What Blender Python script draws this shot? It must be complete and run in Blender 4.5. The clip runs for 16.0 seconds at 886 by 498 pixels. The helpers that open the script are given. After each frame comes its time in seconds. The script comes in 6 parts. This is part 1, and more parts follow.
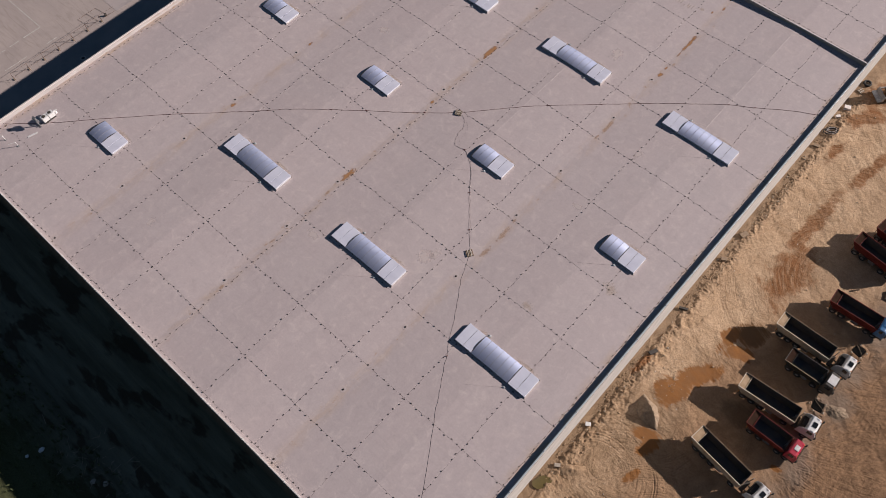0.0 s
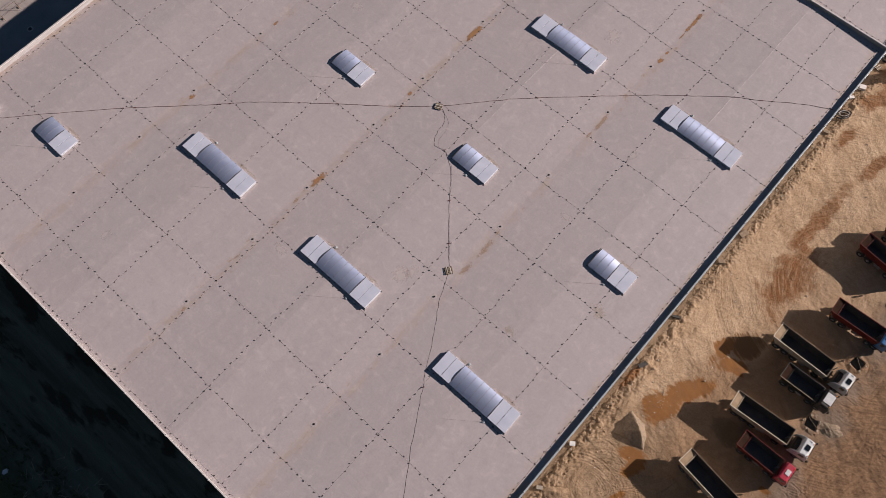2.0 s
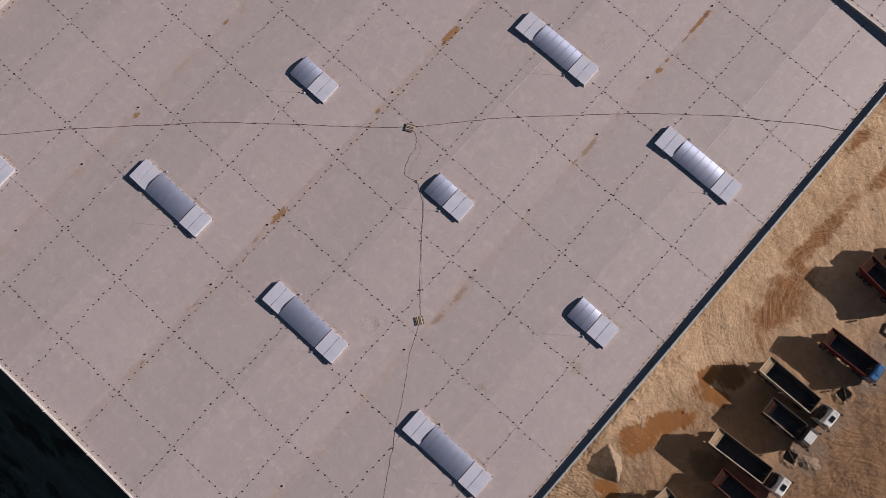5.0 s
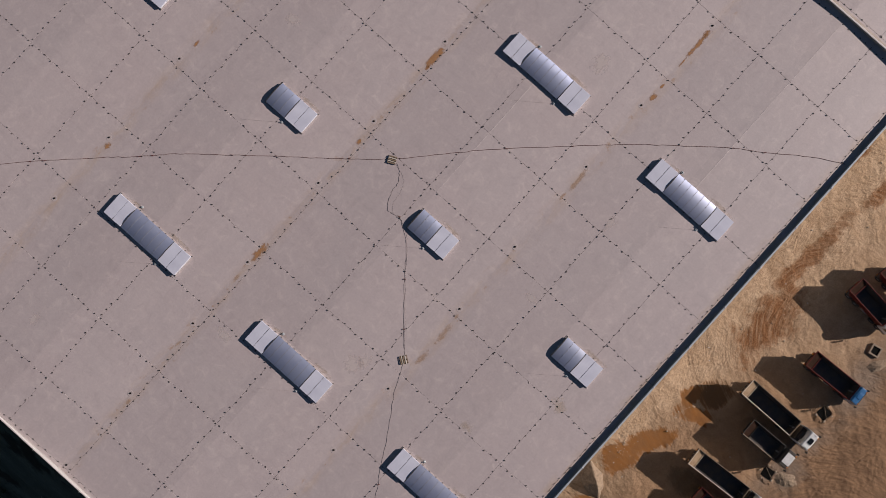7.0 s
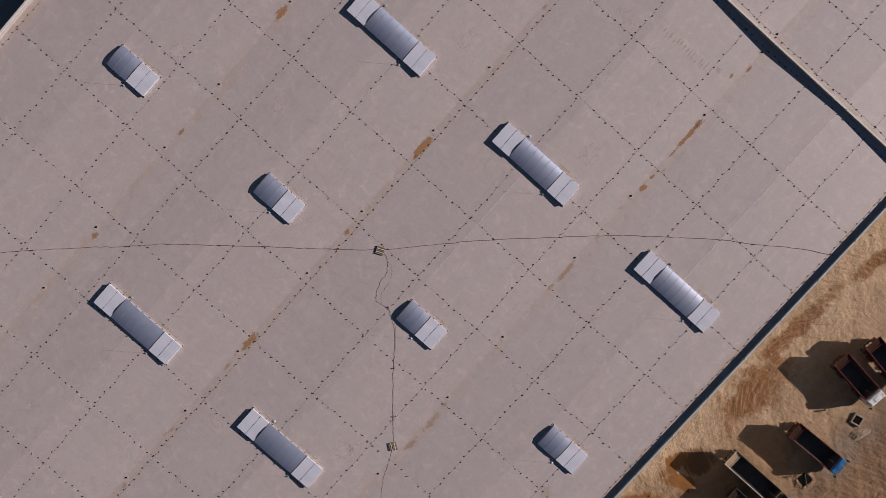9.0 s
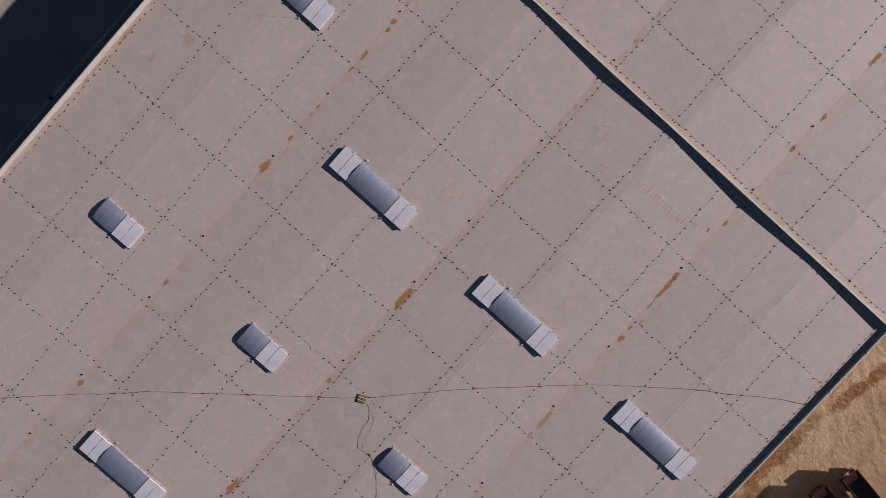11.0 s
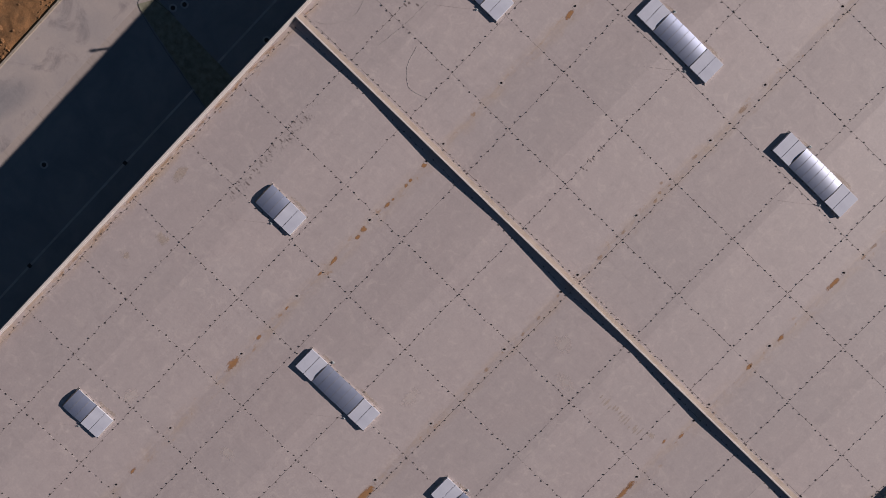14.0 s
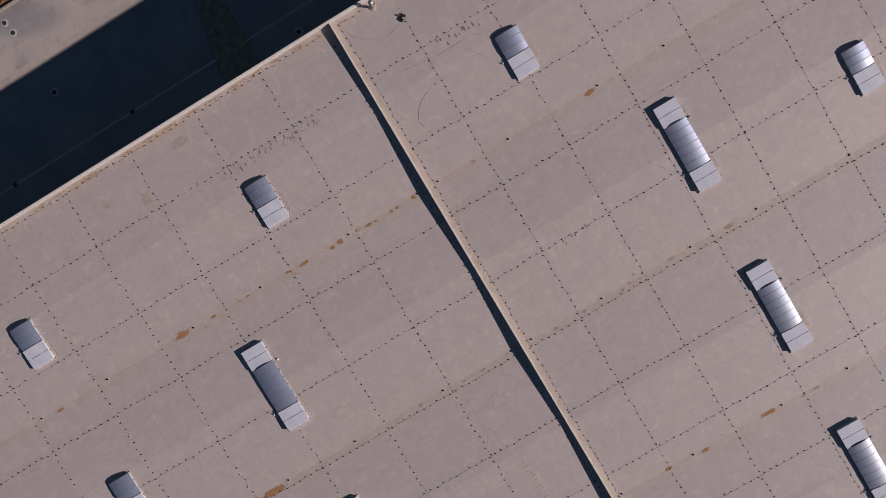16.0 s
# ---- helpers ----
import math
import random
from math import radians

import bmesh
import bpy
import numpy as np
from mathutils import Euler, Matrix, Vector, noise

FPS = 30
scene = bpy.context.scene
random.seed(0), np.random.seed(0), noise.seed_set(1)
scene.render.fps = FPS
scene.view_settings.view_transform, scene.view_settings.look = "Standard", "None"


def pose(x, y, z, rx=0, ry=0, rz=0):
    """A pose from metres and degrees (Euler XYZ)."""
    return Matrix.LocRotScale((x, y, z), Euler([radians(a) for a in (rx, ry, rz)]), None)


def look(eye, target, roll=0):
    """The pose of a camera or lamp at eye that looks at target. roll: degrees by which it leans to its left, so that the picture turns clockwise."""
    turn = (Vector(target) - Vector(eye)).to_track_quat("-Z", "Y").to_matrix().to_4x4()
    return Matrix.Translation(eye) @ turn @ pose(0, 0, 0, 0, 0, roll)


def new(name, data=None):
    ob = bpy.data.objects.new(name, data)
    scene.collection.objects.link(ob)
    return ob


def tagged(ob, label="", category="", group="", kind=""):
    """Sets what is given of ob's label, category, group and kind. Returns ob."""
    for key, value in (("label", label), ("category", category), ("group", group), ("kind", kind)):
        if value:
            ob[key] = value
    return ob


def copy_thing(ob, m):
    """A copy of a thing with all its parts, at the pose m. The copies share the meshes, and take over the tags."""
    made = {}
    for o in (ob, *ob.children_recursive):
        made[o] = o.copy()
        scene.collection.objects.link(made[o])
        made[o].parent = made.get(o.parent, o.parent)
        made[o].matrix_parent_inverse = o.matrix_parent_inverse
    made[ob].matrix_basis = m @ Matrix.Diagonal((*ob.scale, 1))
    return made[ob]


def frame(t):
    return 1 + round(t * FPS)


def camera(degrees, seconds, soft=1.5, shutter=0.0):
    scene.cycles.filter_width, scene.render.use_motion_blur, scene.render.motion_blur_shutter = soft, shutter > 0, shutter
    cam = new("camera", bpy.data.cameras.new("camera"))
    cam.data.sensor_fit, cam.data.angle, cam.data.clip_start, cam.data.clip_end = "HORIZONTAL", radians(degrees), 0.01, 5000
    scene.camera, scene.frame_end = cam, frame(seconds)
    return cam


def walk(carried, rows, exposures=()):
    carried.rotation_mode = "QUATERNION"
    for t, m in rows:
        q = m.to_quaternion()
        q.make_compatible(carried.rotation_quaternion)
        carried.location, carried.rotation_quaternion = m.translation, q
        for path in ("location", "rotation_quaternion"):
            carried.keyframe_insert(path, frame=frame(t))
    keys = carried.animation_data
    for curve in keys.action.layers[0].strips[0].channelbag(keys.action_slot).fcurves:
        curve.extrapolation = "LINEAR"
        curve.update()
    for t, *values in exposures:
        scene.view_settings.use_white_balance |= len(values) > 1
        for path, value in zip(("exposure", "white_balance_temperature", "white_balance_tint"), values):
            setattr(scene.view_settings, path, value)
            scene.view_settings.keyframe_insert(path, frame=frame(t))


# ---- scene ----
cam = camera(60.11, 16.0, soft=0.6)
PATH = [
    (0, pose(52.492, -46.892, 104.253, 28.553, 0.619, 42.125)),
    (0.5, pose(50.383, -43.573, 104.074, 26.853, 0.603, 42.050)),
    (1, pose(47.856, -39.861, 104.103, 24.848, 0.547, 42.017)),
    (1.5, pose(45.513, -36.477, 104.111, 23.024, 0.480, 41.953)),
    (2, pose(43.195, -32.867, 104.047, 21.151, 0.472, 41.933)),
    (2.5, pose(40.689, -29.323, 104.169, 19.164, 0.482, 41.922)),
    (3, pose(38.204, -25.582, 104.341, 17.133, 0.481, 41.909)),
    (3.5, pose(35.927, -21.990, 104.495, 15.196, 0.532, 41.923)),
    (4, pose(33.432, -18.174, 104.484, 13.114, 0.581, 41.906)),
    (6.5, pose(20.602, -0.061, 104.303, 2.939, 0.596, 41.823)),
    (7, pose(17.858, 3.586, 104.287, 0.837, 0.536, 41.774)),
    (7.5, pose(15.203, 7.309, 104.261, -1.361, 0.565, 41.750)),
    (8, pose(12.469, 10.979, 104.379, -3.584, 0.556, 41.730)),
    (8.5, pose(9.738, 14.223, 104.260, -3.737, 0.464, 41.794)),
    (9, pose(6.698, 18.100, 104.135, -3.851, 0.510, 41.807)),
    (9.5, pose(3.967, 21.630, 104.085, -3.873, 0.520, 41.839)),
    (10, pose(1.208, 25.423, 104.131, -3.835, 0.500, 41.880)),
    (12.5, pose(-10.454, 44.025, 104.441, -3.839, 0.566, 41.989)),
    (13, pose(-13.091, 47.652, 104.524, -3.930, 0.500, 42.045)),
    (13.5, pose(-15.235, 51.012, 104.482, -4.002, 0.633, 42.641)),
    (14, pose(-17.383, 54.180, 104.516, -4.002, 0.702, 44.031)),
    (14.5, pose(-19.084, 57.103, 104.562, -4.116, 0.886, 47.293)),
    (15, pose(-19.969, 59.215, 104.749, -4.187, 1.118, 51.559)),
    (15.5, pose(-20.208, 59.876, 105.145, -4.398, 1.263, 56.170)),
    (16, pose(-20.296, 59.929, 105.910, -4.586, 1.360, 59.177)),
]
walk(cam, PATH, [(0, 0.33), (4, 0.20), (7, 0.085), (10, 0.005), (12, -0.03), (16, -0.03)])

# ---- world, sun, exposure ----
ROOF = 13.26                       # level of the roof surface
SUN_TO = Vector((0.62, 0.785, 0.427)).normalized()
world = bpy.data.worlds.new("world")
scene.world = world
world.use_nodes = True
wn = world.node_tree
sky = wn.nodes.new("ShaderNodeTexSky")
sky.sky_type = "NISHITA"
sky.sun_disc = False
sky.sun_elevation = math.asin(SUN_TO.z)
sky.sun_rotation = math.atan2(SUN_TO.x, SUN_TO.y)
sky.air_density, sky.dust_density, sky.ozone_density = 1.0, 0.0, 3.0
wn.links.new(sky.outputs["Color"], wn.nodes["Background"].inputs["Color"])
wn.nodes["Background"].inputs["Strength"].default_value = 0.028
sun = new("sun", bpy.data.lights.new("sun", "SUN"))
sun.data.energy, sun.data.angle, sun.data.color = 5.1, radians(0.53), (1.0, 0.885, 0.83)
sun.matrix_world = look((0, 0, 200), Vector((0, 0, 200)) - SUN_TO)

# ---- material kit ----


class Kit:
    """Small helper that strings shader nodes together."""

    def __init__(self, name):
        self.m = bpy.data.materials.new(name)
        self.m.use_nodes = True
        self.t = self.m.node_tree
        self.bsdf = self.t.nodes["Principled BSDF"]
        geo = self.t.nodes.new("ShaderNodeNewGeometry")
        self.pos = geo.outputs["Position"]
        self.obj = self.t.nodes.new("ShaderNodeTexCoord").outputs["Object"]

    def put(self, socket, value):
        if hasattr(value, "links"):
            self.t.links.new(value, socket)
        elif value is not None:
            socket.default_value = value

    def math(self, op, a, b=None, c=None, clamp=False):
        n = self.t.nodes.new("ShaderNodeMath")
        n.operation, n.use_clamp = op, clamp
        for s, v in zip(n.inputs, (a, b, c)):
            self.put(s, v)
        return n.outputs[0]

    def vec(self, op, a, b):
        n = self.t.nodes.new("ShaderNodeVectorMath")
        n.operation = op
        self.put(n.inputs[0], a)
        self.put(n.inputs[1], b)
        return n.outputs["Value"] if op in ("LENGTH", "DISTANCE") else n.outputs["Vector"]

    def mapped(self, v, scale=(1, 1, 1), turn=0.0, shift=(0, 0, 0)):
        n = self.t.nodes.new("ShaderNodeMapping")
        n.inputs["Scale"].default_value, n.inputs["Location"].default_value = scale, shift
        n.inputs["Rotation"].default_value = (0, 0, radians(turn))
        self.put(n.inputs["Vector"], v)
        return n.outputs[0]

    def noise(self, v, scale, detail=4.0, rough=0.55, warp=0.0):
        n = self.t.nodes.new("ShaderNodeTexNoise")
        n.inputs["Scale"].default_value, n.inputs["Detail"].default_value = scale, detail
        n.inputs["Roughness"].default_value, n.inputs["Distortion"].default_value = rough, warp
        self.put(n.inputs["Vector"], v)
        return n.outputs["Fac"]

    def cells(self, v):
        n = self.t.nodes.new("ShaderNodeTexWhiteNoise")
        self.put(n.inputs["Vector"], v)
        return n.outputs["Value"]

    def band(self, v, lo, hi, a=0.0, b=1.0):
        n = self.t.nodes.new("ShaderNodeMapRange")
        n.clamp = True
        for k, x in zip(("Value", "From Min", "From Max", "To Min", "To Max"), (v, lo, hi, a, b)):
            self.put(n.inputs[k], x)
        return n.outputs[0]

    def split(self, v):
        n = self.t.nodes.new("ShaderNodeSeparateXYZ")
        self.put(n.inputs[0], v)
        return n.outputs

    def join(self, x, y, z=0.0):
        n = self.t.nodes.new("ShaderNodeCombineXYZ")
        for s, v in zip(n.inputs, (x, y, z)):
            self.put(s, v)
        return n.outputs[0]

    def mix(self, f, a, b, kind="MIX"):
        n = self.t.nodes.new("ShaderNodeMix")
        n.data_type, n.blend_type = "RGBA", kind
        self.put(n.inputs["Factor"], f)
        for s, v in ((n.inputs[6], a), (n.inputs[7], b)):
            self.put(s, (*v, 1) if isinstance(v, tuple) and len(v) == 3 else v)
        return n.outputs[2]

    def done(self, color, rough=0.7, metal=0.0, bump=None, strength=0.3, distance=0.02, spec=None):
        self.put(self.bsdf.inputs["Base Color"], (*color, 1) if isinstance(color, tuple) and len(color) == 3 else color)
        self.put(self.bsdf.inputs["Roughness"], rough)
        self.put(self.bsdf.inputs["Metallic"], metal)
        if spec is not None:
            self.put(self.bsdf.inputs["Specular IOR Level"], spec)
        if bump is not None:
            n = self.t.nodes.new("ShaderNodeBump")
            n.inputs["Strength"].default_value, n.inputs["Distance"].default_value = strength, distance
            self.put(n.inputs["Height"], bump)
            self.put(self.bsdf.inputs["Normal"], n.outputs[0])
        return self.m

    def ellipse(self, x, y, rx, ry, turn, wob, edge=0.35):
        """1 inside a ragged ellipse on the ground plan, 0 outside."""
        v = self.vec("SUBTRACT", self.pos, (x, y, 0))
        v = self.mapped(v, turn=-turn)
        v = self.vec("MULTIPLY", v, (1 / rx, 1 / ry, 0))
        d = self.math("ADD", self.vec("LENGTH", v, None), wob)
        return self.band(d, 1.0 - edge, 1.0 + edge, 1.0, 0.0)


def plain(name, a, b, scale=3.0, rough=0.6, metal=0.0, grain=0.25, fine=40.0, spec=None):
    """A paint, metal or plastic with blotches and fine grain in object space."""
    k = Kit(name)
    n1 = k.band(k.noise(k.obj, scale, 5), 0.35, 0.68)
    n2 = k.noise(k.obj, fine, 3)
    c = k.mix(n1, a, b)
    c = k.mix(0.35, c, k.mix(n2, (0.75, 0.75, 0.75), (1.15, 1.15, 1.15)), "MULTIPLY")
    r = k.band(n1, 0, 1, max(0.05, rough - 0.1), min(1, rough + 0.1))
    return k.done(c, r, metal, n2, grain, 0.01, spec)


# roof screed: pour strips, blotches, trowel marks, run-off stains along the drain lines
k = Kit("roof_screed")
x, y, z = k.split(k.pos)
wob = k.noise(k.pos, 0.35, 3)
sx = k.math("FLOOR", k.math("DIVIDE", k.math("ADD", x, k.math("MULTIPLY", wob, 0.25)), 4.69))
sy = k.math("FLOOR", k.math("DIVIDE", k.math("ADD", y, 0.9), 9.4))
strip = k.math("ADD", k.math("MULTIPLY", k.cells(k.join(sx, sy, 3.0)), 0.5), k.math("MULTIPLY", k.cells(k.join(sx, 7.0, 1.0)), 0.5))
info = k.t.nodes.new("ShaderNodeObjectInfo").outputs["Random"]
blotch = k.band(k.noise(k.pos, 0.16, 6, 0.62, 0.4), 0.3, 0.72)
hue = k.band(k.noise(k.vec("ADD", k.pos, (90, 40, 0)), 0.11, 5, 0.6, 0.6), 0.35, 0.68)
streak = k.noise(k.mapped(k.pos, (1.6, 0.16, 1)), 1.0, 6, 0.6, 0.2)
fine = k.noise(k.pos, 4.5, 8, 0.78)
spot = k.noise(k.pos, 0.75, 7, 0.66, 0.9)
fade = k.math("FRACT", k.math("DIVIDE", k.math("ADD", x, k.math("MULTIPLY", wob, 0.25)), 4.69))
strip = k.math("ADD", strip, k.math("MULTIPLY", k.math("SUBTRACT", fade, 0.5), 0.22))
col = k.mix(k.band(strip, 0.1, 0.9), (0.450, 0.384, 0.380), (0.498, 0.424, 0.417))
col = k.mix(k.math("MULTIPLY", info, 0.30), col, (0.435, 0.370, 0.366))
col = k.mix(k.math("MULTIPLY", blotch, 0.3), col, (0.375, 0.312, 0.308))
col = k.mix(k.math("MULTIPLY", hue, 0.35), col, (0.49, 0.395, 0.385))
col = k.mix(k.band(streak, 0.45, 0.75, 0, 0.30), col, (0.54, 0.46, 0.445))
col = k.mix(k.band(k.noise(k.mapped(k.pos, (0.14, 2.2, 1)), 1.0, 6, 0.6, 0.2), 0.55, 0.75, 0, 0.22), col, (0.35, 0.29, 0.29))
pale = k.band(k.noise(k.pos, 0.38, 5, 0.6, 1.0), 0.57, 0.72, 0, 0.35)
col = k.mix(pale, col, (0.56, 0.475, 0.445))
scuff = k.band(k.noise(k.mapped(k.pos, (1.0, 0.35, 1), 20), 1.7, 7, 0.75, 1.5), 0.60, 0.70, 0, 0.36)
col = k.mix(scuff, col, (0.345, 0.255, 0.255))
dx = k.math("ABSOLUTE", k.math("SUBTRACT", k.math("MODULO", k.math("ADD", x, 67.5 + 11.25 - 0.4), 22.5), 11.25))
run = k.band(dx, 0.1, 1.3, 1, 0)
drift = k.noise(k.mapped(k.pos, (0.9, 0.28, 1)), 1.1, 5, 0.65, 0.5)
col = k.mix(k.math("MULTIPLY", run, k.band(drift, 0.42, 0.68, 0.03, 0.5)), col, (0.49, 0.35, 0.24))
col = k.mix(k.math("MULTIPLY", run, k.band(k.noise(k.mapped(k.pos, (1.2, 0.7, 1)), 0.9, 6, 0.7), 0.60, 0.68, 0, 0.85)), col, (0.38, 0.235, 0.145))
bay = k.math("MULTIPLY", k.band(k.math("ABSOLUTE", k.math("ADD", x, 36.1)), 0.25, 0.95, 1, 0), k.math("MULTIPLY", k.band(y, 33, 37), k.band(y, 49, 53, 1, 0)))
rub = k.band(k.noise(k.mapped(k.pos, (2.2, 3.0, 1), 25), 1.0, 7, 0.7, 0.4), 0.52, 0.62, 0, 0.75)
col = k.mix(k.math("MULTIPLY", bay, rub), col, (0.20, 0.165, 0.16))
edge = k.band(k.math("ABSOLUTE", x), 43.7, 45.0, 0, 1)
col = k.mix(k.math("MULTIPLY", edge, k.band(drift, 0.42, 0.66, 0, 0.65)), col, (0.44, 0.31, 0.20))
col = k.mix(k.band(spot, 0.52, 0.75, 0, 0.45), col, (0.36, 0.30, 0.30))
col = k.mix(k.band(spot, 0.46, 0.30, 0, 0.5), col, (0.60, 0.51, 0.48))
col = k.mix(0.42, col, k.mix(k.band(fine, 0.28, 0.72), (0.79, 0.818, 0.85), (1.19, 1.228, 1.268)), "MULTIPLY")
M_SCREED = k.done(col, k.band(blotch, 0, 1, 0.48, 0.60), 0, k.math("ADD", fine, k.math("MULTIPLY", streak, 0.6)), 0.2, 0.02, 0.85)

# rust and mud left by standing water: ragged patch in the patch's own space
def stain(name, a, b, most):
    k = Kit(name)
    r = k.vec("LENGTH", k.vec("MULTIPLY", k.obj, (1, 1, 0)), None)
    rag = k.noise(k.mapped(k.pos, (1.0, 0.7, 1)), 1.7, 7, 0.66, 0.3)
    mask = k.band(k.math("SUBTRACT", rag, k.math("MULTIPLY", r, 0.42)), 0.16, 0.36, 0.0, most)
    k.done(k.mix(k.noise(k.pos, 3.0, 5), a, b), 0.85, 0, rag, 0.3, 0.02, 0.2)
    clear = k.t.nodes.new("ShaderNodeBsdfTransparent")
    blend = k.t.nodes.new("ShaderNodeMixShader")
    k.put(blend.inputs[0], mask)
    k.t.links.new(clear.outputs[0], blend.inputs[1])
    k.t.links.new(k.bsdf.outputs[0], blend.inputs[2])
    k.t.links.new(blend.outputs[0], k.t.nodes["Material Output"].inputs[0])
    return k.m


M_RUST = stain("rust_stain", (0.35, 0.165, 0.068), (0.47, 0.265, 0.135), 0.85)
M_FILM = stain("dry_lime_film", (0.60, 0.52, 0.505), (0.66, 0.58, 0.56), 0.65)
M_SCUFF = stain("dark_scuff", (0.21, 0.175, 0.17), (0.28, 0.235, 0.23), 0.75)
M_OCHRE = stain("ochre_dust", (0.50, 0.39, 0.27), (0.54, 0.44, 0.33), 0.27)
M_RUNOFF = stain("mud_stain", (0.42, 0.25, 0.14), (0.52, 0.35, 0.22), 0.38)

# bare worksite earth
k = Kit("site_earth")
px, py, pz = k.split(k.pos)
wob = k.math("SUBTRACT", k.math("MULTIPLY", k.noise(k.pos, 0.55, 7, 0.72, 0.6), 1.9), 0.95)
big = k.band(k.noise(k.pos, 0.09, 6, 0.6, 0.5), 0.32, 0.7)
mid = k.noise(k.pos, 0.45, 8, 0.68, 0.7)
fine = k.noise(k.pos, 5.0, 9, 0.82)
clod = k.band(k.noise(k.pos, 2.3, 6, 0.7, 0.4), 0.55, 0.70)
tread = k.noise(k.mapped(k.pos, (0.30, 2.6, 1), 38), 1.0, 7, 0.68, 1.2)


def swirl(cx, cy, wide, along):
    """Wheel marks that bend round a centre."""
    v = k.vec("SUBTRACT", k.pos, (cx, cy, 0))
    a, b, c = k.split(v)
    r = k.vec("LENGTH", k.vec("MULTIPLY", v, (1, 1, 0)), None)
    q = k.math("MULTIPLY", k.math("ARCTAN2", b, a), along)
    return k.noise(k.join(k.math("MULTIPLY", r, wide), q, 0.0), 1.0, 6, 0.66, 0.7)


arc1 = swirl(64.0, 30.0, 2.6, 3.0)
arc2 = swirl(53.5, -15.0, 2.8, 1.6)
arc3 = swirl(84.0, 4.0, 2.3, 5.0)
side = k.band(py, -2, 6)
ruts = k.math("ADD", k.math("MULTIPLY", side, arc1), k.math("MULTIPLY", k.math("SUBTRACT", 1.0, side), arc2))
farx = k.band(px, 64, 70)
ruts = k.math("ADD", k.math("MULTIPLY", farx, arc3), k.math("MULTIPLY", k.math("SUBTRACT", 1.0, farx), ruts))
col = k.mix(big, (0.470, 0.328, 0.211), (0.362, 0.242, 0.148))
col = k.mix(k.band(mid, 0.40, 0.72, 0, 0.8), col, (0.565, 0.415, 0.285))
col = k.mix(k.band(tread, 0.54, 0.72, 0, 0.2), col, (0.26, 0.16, 0.095))
worn = k.band(k.noise(k.vec("ADD", k.pos, (20, 70, 0)), 0.13, 4, 0.6, 0.5), 0.47, 0.62)
marks = k.math("MULTIPLY", worn, k.band(ruts, 0.52, 0.66, 0, 0.7))
col = k.mix(marks, col, (0.21, 0.125, 0.07))
# redder earth round the trucks, also darkened to deepen their shadows
lot_dim = k.band(k.math("ADD", k.math("ADD", px, k.band(py, 14, 7, 0, 3.5)), k.math("MULTIPLY", wob, 3.0)), 55.5, 60.0, 0, 0.9)
lot_dim = k.math("MULTIPLY", lot_dim, k.band(py, 18, 28, 1, 0.35))
col = k.mix(lot_dim, col, k.mix(k.band(mid, 0.35, 0.65), (0.235, 0.145, 0.086), (0.345, 0.220, 0.132)))
east = k.band(k.math("ADD", px, k.math("MULTIPLY", wob, 2.0)), 66.5, 71, 0, 0.85)
col = k.mix(east, col, k.mix(k.band(ruts, 0.38, 0.62), (0.28, 0.165, 0.092), (0.165, 0.095, 0.054)))
grey = k.band(k.math("ADD", k.math("ABSOLUTE", k.math("SUBTRACT", px, 70.5)), k.math("MULTIPLY", wob, 2.0)), 1.2, 3.4, 0.6, 0)
col = k.mix(k.math("MULTIPLY", grey, k.band(k.noise(k.pos, 0.12, 3), 0.45, 0.6)), col, (0.23, 0.185, 0.15))
foot = k.band(k.math("ADD", px, k.math("MULTIPLY", wob, 1.6)), 47.4, 50.2, 0.45, 0)
col = k.mix(k.math("MULTIPLY", foot, k.band(mid, 0.4, 0.6)), col, (0.20, 0.13, 0.075))
spoil = k.band(k.math("ADD", px, k.math("MULTIPLY", wob, 0.7)), 47.7, 48.2, 1, 0)
col = k.mix(k.math("MULTIPLY", spoil, k.band(fine, 0.35, 0.6, 0.45, 0.9)), col, k.mix(k.band(mid, 0.38, 0.6), (0.33, 0.235, 0.155), (0.20, 0.135, 0.085)))
sw = k.math("MULTIPLY", k.band(k.math("ADD", py, k.math("MULTIPLY", wob, 2.0)), 2, -5), k.band(k.math("ADD", px, k.math("MULTIPLY", wob, 2.5)), 59, 54))
col = k.mix(k.math("MULTIPLY", sw, k.band(mid, 0.35, 0.62, 0.85, 0.35)), col, k.mix(k.band(arc2, 0.40, 0.60), (0.29, 0.20, 0.125), (0.185, 0.118, 0.070)))
rag = k.math("ADD", wob, k.math("MULTIPLY", k.math("SUBTRACT", ruts, 0.5), 1.6))
rag = k.math("ADD", rag, k.math("MULTIPLY", k.math("SUBTRACT", fine, 0.5), 0.9))
wrag = k.math("ADD", k.math("MULTIPLY", wob, 0.6), k.math("MULTIPLY", k.math("SUBTRACT", ruts, 0.5), 1.5))
wrag = k.math("ADD", wrag, k.math("MULTIPLY", k.math("SUBTRACT", k.noise(k.pos, 0.33, 3, 0.5), 0.5), 1.6))
wet = None
for e in ((52.9, -0.8, 2.7, 1.95, 60), (54.0, 3.1, 3.5, 1.5, 58), (54.5, 11.2, 2.9, 1.0, 78), (56.9, 10.2, 2.2, 1.1, 30), (56.8, 13.7, 2.2, 1.8, 45), (53.4, -8.6, 1.9, 1.1, 35), (54.6, -9.5, 2.0, 1.0, 95),
          (55.4, -14.3, 1.7, 0.6, 75), (69.0, -0.8, 0.8, 0.5, 10)):
    m = k.ellipse(*e, wrag, 0.15)
    wet = m if wet is None else k.math("MAXIMUM", wet, m)
